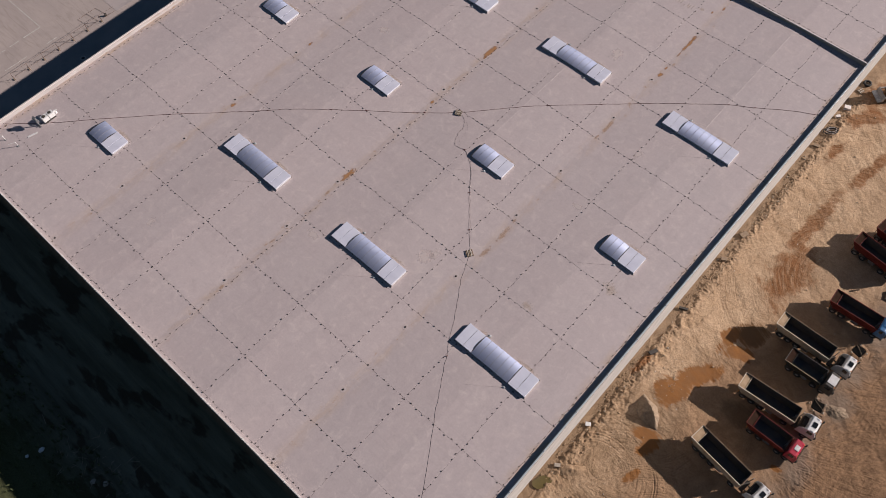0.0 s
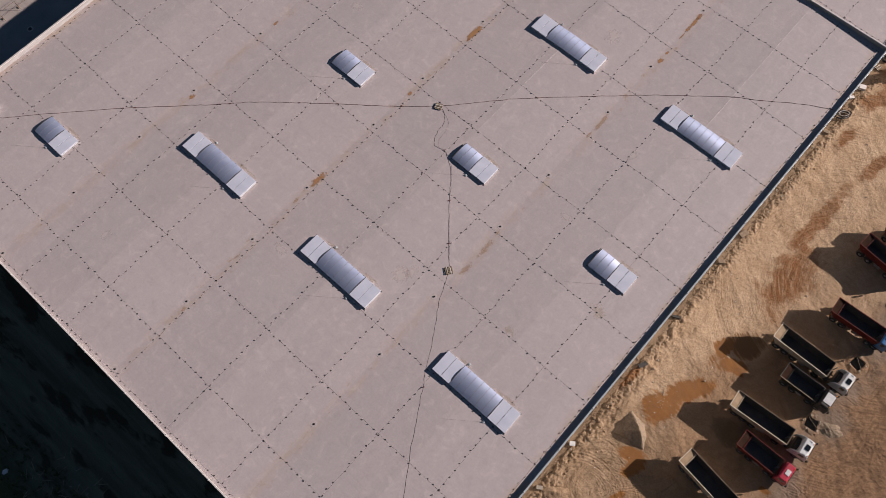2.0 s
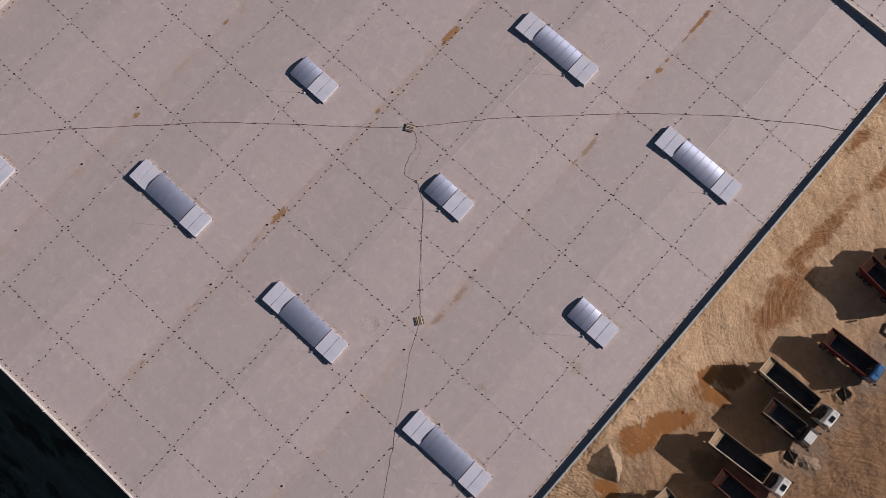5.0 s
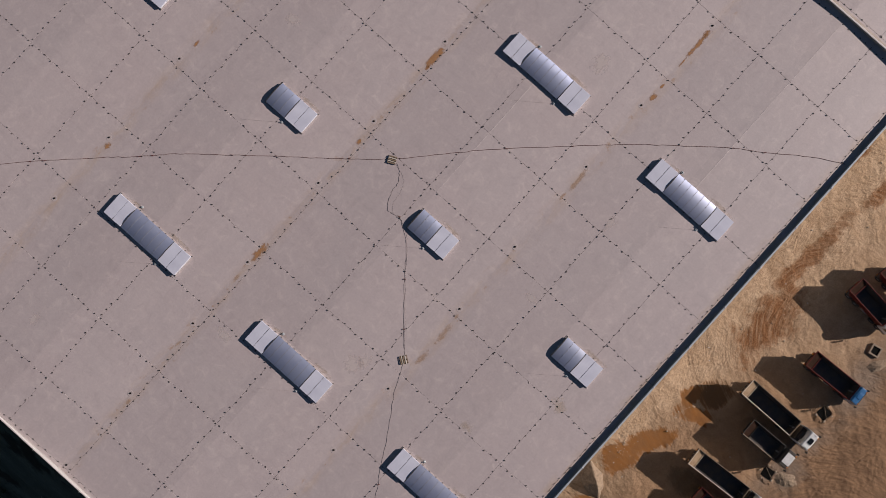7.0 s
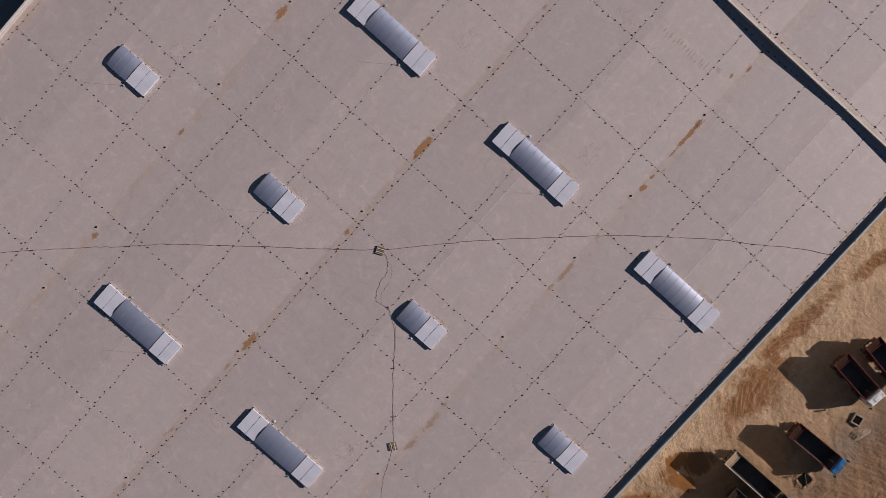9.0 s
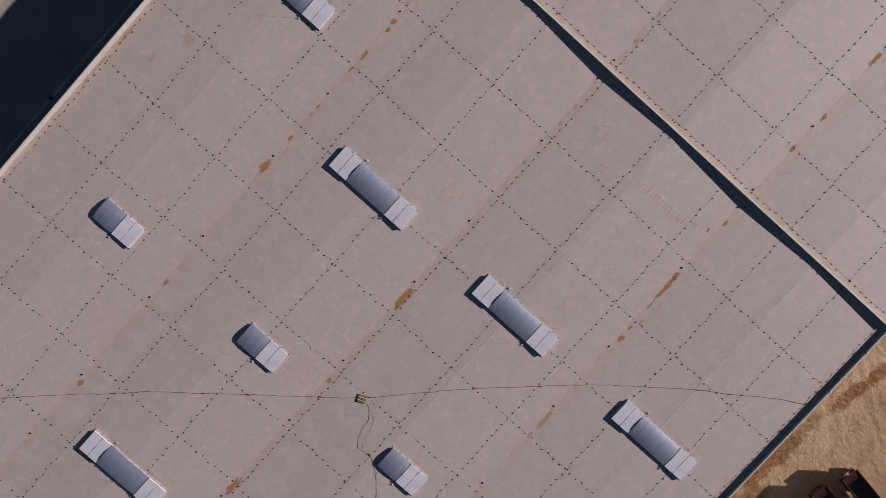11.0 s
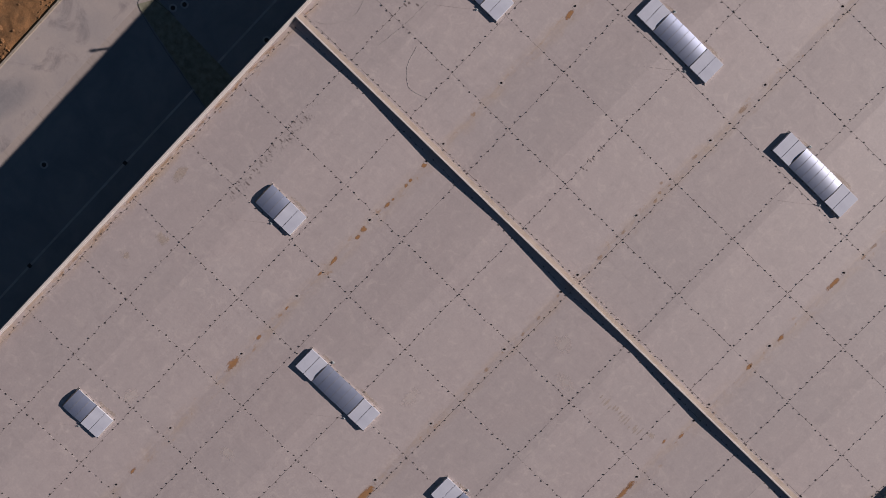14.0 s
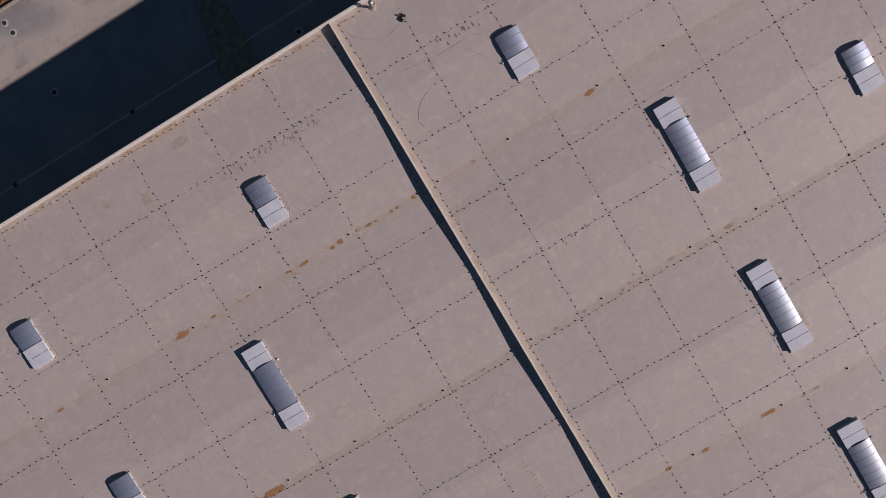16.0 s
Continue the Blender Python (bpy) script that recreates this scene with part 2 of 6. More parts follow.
soak = k.math("MULTIPLY", wet, k.math("MULTIPLY", k.band(mid, 0.3, 0.6, 0.8, 1.0), k.band(ruts, 0.40, 0.60, 1.0, 0.92)))
damp = None
for e in ((55.6, 26.0, 5.9, 2.7, 92), (53.9, 35.8, 6.4, 1.25, 86), (56.0, 52.0, 6.0, 1.0, 80), (50.5, 61.5, 4.0, 1.6, 60), (49.6, 51.0, 2.4, 0.9, 84), (51.0, 68.0, 5.0, 3.0, 60), (47.3, -0.5, 2.0, 0.6, 80)):
    m = k.ellipse(*e, k.math("MULTIPLY", wrag, 1.25), 0.24)
    damp = m if damp is None else k.math("MAXIMUM", damp, m)
col = k.mix(k.math("MULTIPLY", damp, k.band(ruts, 0.36, 0.56, 0.6, 1.0)), col, (0.21, 0.096, 0.041))
col = k.mix(k.math("MULTIPLY", clod, 0.28), col, (0.22, 0.14, 0.085))
far_w = k.band(px, -72.8, -73.4)
col = k.mix(far_w, col, k.mix(k.band(mid, 0.4, 0.62), (0.30, 0.155, 0.072), (0.17, 0.095, 0.05)))
grass = k.band(py, -46.9, -46.3, 1, 0)
lane = k.noise(k.mapped(k.pos, (0.05, 0.55, 1)), 1.0, 7, 0.66, 0.15)
dark = k.mix(k.band(lane, 0.38, 0.66), (0.088, 0.088, 0.062), (0.185, 0.182, 0.135))
dark = k.mix(k.band(k.noise(k.mapped(k.pos, (0.11, 0.30, 1)), 1.0, 6, 0.62, 0.1), 0.52, 0.58, 0, 0.9), dark, (0.040, 0.032, 0.022))
green = k.mix(k.band(fine, 0.4, 0.62), (0.030, 0.042, 0.014), (0.085, 0.095, 0.035))
turf = k.band(k.math("ADD", py, k.math("MULTIPLY", wob, 4.0)), -68, -61, 1, 0)
dark = k.mix(k.math("MULTIPLY", turf, 0.85), dark, green)
col = k.mix(k.math("MULTIPLY", grass, 0.97), col, dark)
col = k.mix(0.5, col, k.mix(k.band(fine, 0.30, 0.70), (0.50, 0.49, 0.47), (1.52, 1.52, 1.52)), "MULTIPLY")
grit = k.band(k.noise(k.pos, 3.4, 3, 0.6), 0.70, 0.76, 0, 0.4)
col = k.mix(grit, col, (0.10, 0.065, 0.04))
col = k.mix(soak, col, k.mix(k.band(mid, 0.35, 0.65), (0.185, 0.072, 0.016), (0.27, 0.113, 0.030)))
mud = k.ellipse(57.0, 13.9, 2.1, 1.7, 45, wrag, 0.2)
for e in ((61.9, 2.7, 2.4, 1.7, 30),):
    mud = k.math("MAXIMUM", mud, k.ellipse(*e, wrag, 0.25))
col = k.mix(k.math("MULTIPLY", mud, 0.6), col, (0.105, 0.075, 0.045))
grain = k.noise(k.pos, 9.0, 4, 0.7)
col = k.mix(k.band(wet, 0, 1, 0.40, 0.15), col, k.mix(k.band(grain, 0.36, 0.64), (0.68, 0.67, 0.65), (1.32, 1.32, 1.31)), "MULTIPLY")
cut_in = k.math("MULTIPLY", k.band(worn, 0, 1, 0.25, 1.0), k.math("MULTIPLY", ruts, -1.2))
hgt = k.math("ADD", k.math("ADD", k.math("MULTIPLY", fine, 0.8), k.math("MULTIPLY", tread, 0.55)), cut_in)
hgt = k.math("MULTIPLY", hgt, k.band(wet, 0, 1, 1.0, 0.15))
M_EARTH = k.done(col, k.band(wet, 0, 1, 0.95, 0.55), 0, hgt, 0.5, 0.14, 0.2)

k = Kit("apron_concrete")
big = k.band(k.noise(k.pos, 0.14, 7, 0.65, 0.6), 0.33, 0.68)
fine = k.noise(k.pos, 5.0, 6, 0.7)
dark = k.band(k.noise(k.pos, 0.22, 7, 0.68, 0.6), 0.52, 0.68, 0, 0.8)
col = k.mix(big, (0.44, 0.378, 0.362), (0.35, 0.315, 0.32))
col = k.mix(dark, col, (0.215, 0.19, 0.20))
rim = k.math("MULTIPLY", k.math("SUBTRACT", big, 0.5), 0.6)
for e in ((-70.2, 20.5, 4.5, 1.9, 70), (-72.0, 16.0, 3.5, 1.4, 80), (-69.5, 52.0, 4.0, 2.0, 75)):
    col = k.mix(k.math("MULTIPLY", k.ellipse(*e, rim, 0.4), 0.75), col, k.mix(k.noise(k.pos, 1.2, 6, 0.7), (0.17, 0.165, 0.185), (0.33, 0.31, 0.32)))
col = k.mix(0.5, col, k.mix(fine, (0.75, 0.75, 0.75), (1.2, 1.2, 1.2)), "MULTIPLY")
M_APRON = k.done(col, 0.9, 0, fine, 0.3, 0.03, 0.25)

k = Kit("yard_screed")
big = k.band(k.noise(k.pos, 0.10, 7, 0.62, 0.8), 0.33, 0.68)
arc = k.noise(k.mapped(k.pos, (0.16, 1.3, 1), 24), 1.0, 5, 0.6, 1.6)
fine = k.noise(k.pos, 5.0, 6, 0.7)
col = k.mix(big, (0.435, 0.37, 0.345), (0.35, 0.30, 0.285))
col = k.mix(k.band(arc, 0.5, 0.7, 0, 0.4), col, (0.24, 0.20, 0.175))
col = k.mix(0.5, col, k.mix(fine, (0.8, 0.8, 0.8), (1.16, 1.16, 1.16)), "MULTIPLY")
M_YARD = k.done(col, 0.9, 0, fine, 0.3, 0.03, 0.25)

k = Kit("road_concrete")
big = k.band(k.noise(k.pos, 0.2, 6, 0.65, 0.5), 0.33, 0.7)
fine = k.noise(k.pos, 12.0, 6, 0.75)
col = k.mix(big, (0.20, 0.21, 0.225), (0.275, 0.272, 0.275))
col = k.mix(0.6, col, k.mix(fine, (0.75, 0.75, 0.75), (1.25, 1.25, 1.25)), "MULTIPLY")
M_ASPHALT = k.done(col, 0.92, 0, fine, 0.4, 0.02, 0.2)

M_PATCH = plain("worn_gutter", (0.42, 0.415, 0.415), (0.33, 0.328, 0.327), 0.8, 0.9)

# coping and facade sheets
M_COPING = plain("coping_sheet", (0.74, 0.69, 0.67), (0.64, 0.58, 0.55), 0.5, 0.5, 0.0, 0.08)
M_CAP = plain("cap_sheet", (0.55, 0.60, 0.62), (0.46, 0.51, 0.54), 0.6, 0.4, 0.2, 0.06)
M_WALL = plain("wall_panel", (0.50, 0.48, 0.46), (0.42, 0.40, 0.38), 0.4, 0.6, 0.0, 0.1)
M_UPSTAND = plain("upstand_membrane", (0.46, 0.39, 0.345), (0.40, 0.325, 0.275), 0.8, 0.75)
M_COLLAR = plain("drain_collar", (0.51, 0.44, 0.43), (0.45, 0.385, 0.375), 3.0, 0.75)
k = Kit("stained_membrane")
tide = k.noise(k.mapped(k.pos, (1, 0.25, 1.5)), 1.0, 6, 0.65, 0.4)
rust = k.band(k.noise(k.mapped(k.pos, (1, 0.09, 1)), 1.0, 5, 0.7, 0.2), 0.56, 0.66)
col = k.mix(k.band(tide, 0.35, 0.62), (0.50, 0.465, 0.462), (0.43, 0.39, 0.38))
col = k.mix(k.math("MULTIPLY", rust, 0.8), col, (0.30, 0.17, 0.10))
M_LINER = k.done(col, 0.8, 0, tide, 0.2, 0.02, 0.2)
# pale tone for the bright line of sun on the ridge edges
M_RIDGE_GLINT = plain("ridge_glint", (0.58, 0.51, 0.50), (0.50, 0.435, 0.425), 1.5, 0.7)
M_CLIP = plain("joint_clip_plastic", (0.020, 0.018, 0.018), (0.045, 0.035, 0.03), 6.0, 0.7)
M_SEAM = plain("joint_sealant", (0.16, 0.13, 0.125), (0.10, 0.085, 0.08), 2.0, 0.9)
M_KERB = plain("skylight_kerb_sheet", (0.60, 0.60, 0.62), (0.50, 0.50, 0.52), 1.2, 0.5)
k = Kit("vent_lid_panel")
lx, ly, lz = k.split(k.obj)
tone = k.band(k.noise(k.obj, 0.7, 5), 0.35, 0.68)
wave = k.math("SINE", k.math("MULTIPLY", ly, 46.0))
col = k.mix(tone, (0.64, 0.65, 0.75), (0.56, 0.57, 0.67))
col = k.mix(k.band(wave, 0.3, 1.0, 0, 0.06), col, (0.38, 0.39, 0.48))
M_LID = k.done(col, k.band(tone, 0, 1, 0.36, 0.50), 0.0, wave, 0.03, 0.01)
M_RIB = plain("aluminium_rib", (0.40, 0.41, 0.48), (0.32, 0.33, 0.39), 2.0, 0.45, 0.3, 0.05)

k = Kit("vault_sheet")
flute = k.noise(k.mapped(k.obj, (26.0, 0.4, 0.4)), 1.0, 2)
dust = k.band(k.noise(k.obj, 0.9, 6, 0.65), 0.35, 0.7)
col = k.mix(dust, (0.32, 0.362, 0.525), (0.375, 0.412, 0.555))
M_VAULT = k.done(col, k.band(dust, 0, 1, 0.53, 0.58), 0.50, flute, 0.06, 0.02, 0.7)
k.put(k.bsdf.inputs["Anisotropic"], 0.68)   # flutes across the vault spread the light along it
k.put(k.bsdf.inputs["Tangent"], k.join(1.0, 0.0, 0.0))
k.put(k.bsdf.inputs["Coat Weight"], 0.85)
k.put(k.bsdf.inputs["Coat IOR"], 2.1)
k.put(k.bsdf.inputs["Coat Roughness"], 0.48)

M_STEEL = plain("galvanised_steel", (0.42, 0.42, 0.42), (0.30, 0.30, 0.31), 5.0, 0.45, 0.8)
M_WHITE = plain("white_enamel", (0.72, 0.72, 0.72), (0.58, 0.57, 0.55), 2.0, 0.4, 0.0, 0.05)
M_BLACK = plain("black_rubber", (0.018, 0.018, 0.018), (0.035, 0.032, 0.03), 5.0, 0.8)
# near-black that stands for the shade inside holes
M_HOLE = plain("hole_shade_black", (0.006, 0.006, 0.006), (0.012, 0.011, 0.010), 3.0, 0.9, spec=0.03)
M_DARK = plain("dark_underframe", (0.035, 0.033, 0.032), (0.075, 0.06, 0.048), 3.0, 0.75)
M_RED = plain("red_tipper_paint", (0.14, 0.022, 0.017), (0.085, 0.018, 0.014), 1.2, 0.55, spec=0.15)
M_PINK = plain("bright_red_cab_paint", (0.48, 0.035, 0.07), (0.36, 0.03, 0.05), 1.5, 0.35, 0.0, 0.04)
M_BLUE = plain("blue_cab_paint", (0.035, 0.15, 0.34), (0.03, 0.11, 0.25), 1.5, 0.35, 0.0, 0.04)
M_CREAM = plain("cream_tipper_paint", (0.50, 0.42, 0.32), (0.36, 0.27, 0.18), 1.4, 0.55, spec=0.15)
M_RAIL = plain("pale_rail_paint", (0.66, 0.60, 0.52), (0.46, 0.38, 0.28), 1.4, 0.45)
# darker copy of the rail colour, for rails that lie in shade
M_RAIL_SHADE = plain("shaded_rail_steel", (0.17, 0.125, 0.085), (0.27, 0.20, 0.14), 1.6, 0.7, spec=0.2)
M_OLIVE = plain("dark_tipper_paint", (0.022, 0.021, 0.019), (0.045, 0.037, 0.028), 1.4, 0.6, spec=0.15)
M_TAIL = plain("dark_tail_steel", (0.030, 0.018, 0.014), (0.05, 0.028, 0.02), 1.4, 0.95, spec=0.0)
M_BED = plain("worn_bed_steel", (0.060, 0.058, 0.060), (0.11, 0.088, 0.070), 1.2, 0.5, 0.3)
M_BEDDUST = plain("dusty_bed_steel", (0.38, 0.265, 0.16), (0.27, 0.175, 0.10), 1.6, 0.8)
M_GLASS = plain("cab_glass", (0.012, 0.015, 0.018), (0.02, 0.022, 0.025), 1.0, 0.08, 0.0, 0.02)
M_AMBER = plain("lamp_plastic", (0.55, 0.20, 0.03), (0.45, 0.15, 0.02), 3.0, 0.3)
M_LENS = plain("headlight_lens", (0.6, 0.6, 0.58), (0.5, 0.5, 0.5), 3.0, 0.15)
M_CABLE = plain("cable_sheath", (0.13, 0.045, 0.042), (0.08, 0.035, 0.032), 0.8, 0.7)
M_LOOSE = plain("pale_wire", (0.50, 0.46, 0.45), (0.36, 0.33, 0.32), 2.0, 0.5)
M_WIRE = plain("thin_wire", (0.20, 0.16, 0.15), (0.15, 0.12, 0.12), 2.0, 0.6)
M_GUY = plain("grey_guy_wire", (0.33, 0.28, 0.27), (0.27, 0.23, 0.22), 2.0, 0.6)
M_WOOD = plain("weathered_wood", (0.30, 0.22, 0.15), (0.20, 0.14, 0.09), 3.0, 0.85)
M_STONE = plain("rubble_stone", (0.40, 0.34, 0.27), (0.30, 0.24, 0.18), 4.0, 0.9, 0.0, 0.5)
M_RUSTY = plain("rusty_bar", (0.16, 0.10, 0.075), (0.10, 0.065, 0.05), 4.0, 0.8)
M_CONC = plain("precast_concrete", (0.38, 0.33, 0.28), (0.30, 0.25, 0.20), 2.5, 0.9, 0.0, 0.4)
M_OLDCONC = plain("muddy_concrete", (0.25, 0.19, 0.14), (0.34, 0.27, 0.20), 2.0, 0.95, 0.0, 0.5)
M_LINE = plain("road_paint", (0.55, 0.53, 0.50), (0.36, 0.33, 0.31), 3.0, 0.8)
M_MOSS = plain("mossy_soil", (0.27, 0.265, 0.20), (0.15, 0.14, 0.10), 1.1, 0.95, 0.0, 0.5, 4.0)

# ---- mesh kit ----


def part(name, bm, material, parent=None, label="", smooth=False):
    me = bpy.data.meshes.new(name)
    bm.normal_update()
    bm.to_mesh(me)
    bm.free()
    if smooth:
        for p in me.polygons:
            p.use_smooth = True
    me.materials.append(material)
    ob = new(name, me)
    ob.parent = parent
    if label:
        tagged(ob, label)
    return ob


def shared(name, me, parent, m):
    ob = new(name, me)
    ob.parent = parent
    ob.matrix_local = m
    return ob


def thing(name, m, label, category, group="", kind=""):
    ob = new(name)
    ob.matrix_world = m
    return tagged(ob, label, category, group, kind)


def slab(bm, x0, x1, y0, y1, z0, z1, bevel=0.0, m=None):
    """A block, its edges rounded off where bevel is given."""
    b = bmesh.new() if bevel or m else bm
    v = [b.verts.new((x, y, z)) for z in (z0, z1) for y in (y0, y1) for x in (x0, x1)]
    for f in ((0, 2, 3, 1), (4, 5, 7, 6), (0, 1, 5, 4), (2, 6, 7, 3), (0, 4, 6, 2), (1, 3, 7, 5)):
        b.faces.new([v[i] for i in f])
    if bevel:
        bmesh.ops.bevel(b, geom=b.edges[:], offset=bevel, segments=2, affect="EDGES", profile=0.5)
    if b is not bm:
        if m:
            bmesh.ops.transform(b, matrix=m, verts=b.verts)
        me = bpy.data.meshes.new("tmp")
        b.to_mesh(me)
        b.free()
        bm.from_mesh(me)
        bpy.data.meshes.remove(me)
    return bm


def rod(bm, a, b, r0, r1=None, seg=10, caps=True):
    """A round bar from a to b."""
    a, b = Vector(a), Vector(b)
    q = (b - a).to_track_quat("Z", "Y").to_matrix().to_4x4()
    m = Matrix.Translation((a + b) / 2) @ q
    bmesh.ops.create_cone(bm, cap_ends=caps, segments=seg, radius1=r0, radius2=r0 if r1 is None else r1, depth=(b - a).length, matrix=m)
    return bm


def extrude(bm, outline, y0, y1):
    """A body with the given outline in x and z, from y0 to y1."""
    a = [bm.verts.new((x, y0, z)) for x, z in outline]
    b = [bm.verts.new((x, y1, z)) for x, z in outline]
    n = len(outline)
    bm.faces.new(a)
    bm.faces.new(b[::-1])
    for i in range(n):
        bm.faces.new((a[i], b[i], b[(i + 1) % n], a[(i + 1) % n]))
    bmesh.ops.recalc_face_normals(bm, faces=bm.faces)
    return bm


def tube(bm, pts, r, seg=5):
    """A round line through points."""
    rings = []
    for i, p in enumerate(pts):
        d = (Vector(pts[min(i + 1, len(pts) - 1)]) - Vector(pts[max(i - 1, 0)])).normalized()
        side = d.cross(Vector((0, 0, 1))).normalized()
        up = side.cross(d)
        rings.append([bm.verts.new(Vector(p) + r * (math.cos(a) * side + math.sin(a) * up)) for a in [2 * math.pi * s / seg for s in range(seg)]])
    for a, b in zip(rings, rings[1:]):
        for s in range(seg):
            bm.faces.new((a[s], a[(s + 1) % seg], b[(s + 1) % seg], b[s]))
    return bm


def smooth_line(pts, n=8, jitter=0.0, rng=None, z=0.0):
    """Points of a gentle curve through the given plan points."""
    out = []
    p = [pts[0]] + list(pts) + [pts[-1]]
    for i in range(1, len(p) - 2):
        for s in range(n):
            t = s / n
            q = []
            for c in range(2):
                a, b, d, e = p[i - 1][c], p[i][c], p[i + 1][c], p[i + 2][c]
                q.append(0.5 * (2 * b + (d - a) * t + (2 * a - 5 * b + 4 * d - e) * t * t + (3 * b - a - 3 * d + e) * t ** 3))
            j = (rng.uniform(-jitter, jitter), rng.uniform(-jitter, jitter)) if rng else (0, 0)
            out.append((q[0] + j[0], q[1] + j[1], z))
    out.append((pts[-1][0], pts[-1][1], z))
    return out


def lump(bm, c, r, rng, squash=0.7, sub=1):
    """A rough stone."""
    made = bmesh.ops.create_icosphere(bm, subdivisions=sub, radius=1.0)["verts"]
    t = Euler((rng.uniform(0, 6), rng.uniform(0, 6), rng.uniform(0, 6))).to_matrix()
    s = Vector((rng.uniform(0.7, 1.2), rng.uniform(0.7, 1.2), squash * rng.uniform(0.7, 1.2)))
    for v in made:
        w = t @ v.co * rng.uniform(0.82, 1.12)
        v.co = Vector(c) + Vector((w.x * s.x, w.y * s.y, w.z * s.z)) * r
    return bm


def ease(a, b, t):
    t = min(1.0, max(0.0, (t - a) / (b - a)))
    return t * t * (3 - 2 * t)


# ---- ground: one sheet to the horizon ----


def ground_z(x, y):
    west = 0.80 * ease(-40, -45, x) * ease(-58, -46.5, y)
    z = west
    near = ease(47, 49, x) * ease(140, 95, x)
    if x < -73 and y > -9:
        z += 0.16 * noise.noise(Vector((x * 0.7, y * 0.35, 1.0))) + 0.07 * noise.noise(Vector((x * 2.4, y * 1.2, 2.0)))
    if near > 0:
        p = Vector((x * 0.35, y * 0.35, 0))
        z += near * (0.20 * noise.noise(p * 0.45) + 0.07 * noise.noise(p * 1.4) + 0.03 * noise.noise(p * 4.0))
        q = Vector((x * 0.5 + y * 0.62, (y * 0.78 - x * 0.62) * 0.16, 3.0))
        z += near * 0.035 * noise.noise(q * 1.6)
        z += near * 0.025 * noise.noise(Vector((x * 2.1, y * 2.1, 5.0))) + near * 0.03 * noise.noise(Vector((x * 4.5, y * 4.5, 6.0)))
        if x < 50.5:
            w = ease(50.5, 47.5, x) * (0.3 + 0.7 * ease(16, 4, y))
            z += w * (0.20 * noise.noise(Vector((x * 1.1, y * 0.9, 2.0))) + 0.14 * noise.noise(Vector((x * 2.6, y * 2.4, 4.0))))
        if x < 48.6 and y < 64:
            w = ease(48.6, 47.7, x)
            z += w * (0.10 + 0.20 * noise.noise(Vector((x * 1.7, y * 1.2, 11.0))) + 0.15 * noise.noise(Vector((x * 3.6, y * 3.2, 12.0))))
        # spoil ridge along the foot of the wall
        z += 0.35 * (0.3 + 0.7 * ease(16, 4, y)) * near * ease(51.5, 48.0, x) * max(0.0, noise.noise(Vector((x * 0.5, y * 0.3, 8.0))) + 0.15)
    return z


def axis(lo, fine_lo, fine_hi, step, hi, more=()):
    s = set(more)
    n = int((fine_hi - fine_lo) / step)
    s.update(fine_lo + step * i for i in range(n + 1))
    d, v = step, fine_hi
    while v < hi:
        d *= 1.6
        v += d
        s.add(v)
    d, v = step, fine_lo
    while v > lo:
        d *= 1.6
        v -= d
        s.add(v)
    return sorted(s)


gx = axis(-2500, 45.6, 82, 0.17, 2500, [45.6 + 0.085 * i for i in range(170)] + [-80 + 0.4 * i for i in range(18)] + [-72 + 4 * i for i in range(28)])
gy = axis(-2500, -24, 70, 0.105, 2500, [-90 + 4 * i for i in range(16)])
me = bpy.data.meshes.new("ground")
nx = len(gx)
sheet = np.array([[ground_z(a, b) for a in gx] for b in gy])
GX, GY = np.array(gx), np.array(gy)


def press(path, wide, deep):
    """Push one wheel track with a bank on each side into the earth."""
    for (x0, y0), (x1, y1) in zip(path, path[1:]):
        length = math.hypot(x1 - x0, y1 - y0)
        if length < 1e-4:
            continue
        i0, i1 = np.searchsorted(GX, (min(x0, x1) - 0.8, max(x0, x1) + 0.8))
        j0, j1 = np.searchsorted(GY, (min(y0, y1) - 0.8, max(y0, y1) + 0.8))
        if i1 <= i0 or j1 <= j0:
            continue
        dx, dy = (x1 - x0) / length, (y1 - y0) / length
        px, py = GX[None, i0:i1] - x0, GY[j0:j1, None] - y0
        along, d = px * dx + py * dy, px * dy - py * dx
        on = (along >= 0) & (along < length)
        amp = max(0.0, 0.45 + noise.noise(Vector((x0 * 0.35, y0 * 0.35, deep * 90))))
        cutd = -deep * np.exp(-(d / wide) ** 4) + 0.6 * deep * np.exp(-((np.abs(d) - wide * 1.45) / (wide * 0.5)) ** 2)
        sheet[j0:j1, i0:i1] += on * cutd * amp


def curve(pts, shift=0.0):
    out = []
    line = [p[:2] for p in smooth_line(pts, 14)]
    for p, q in zip(line, line[1:]):
        l = math.hypot(q[0] - p[0], q[1] - p[1]) or 1.0
        out.append((p[0] + shift * (q[1] - p[1]) / l, p[1] - shift * (q[0] - p[0]) / l))
    return out


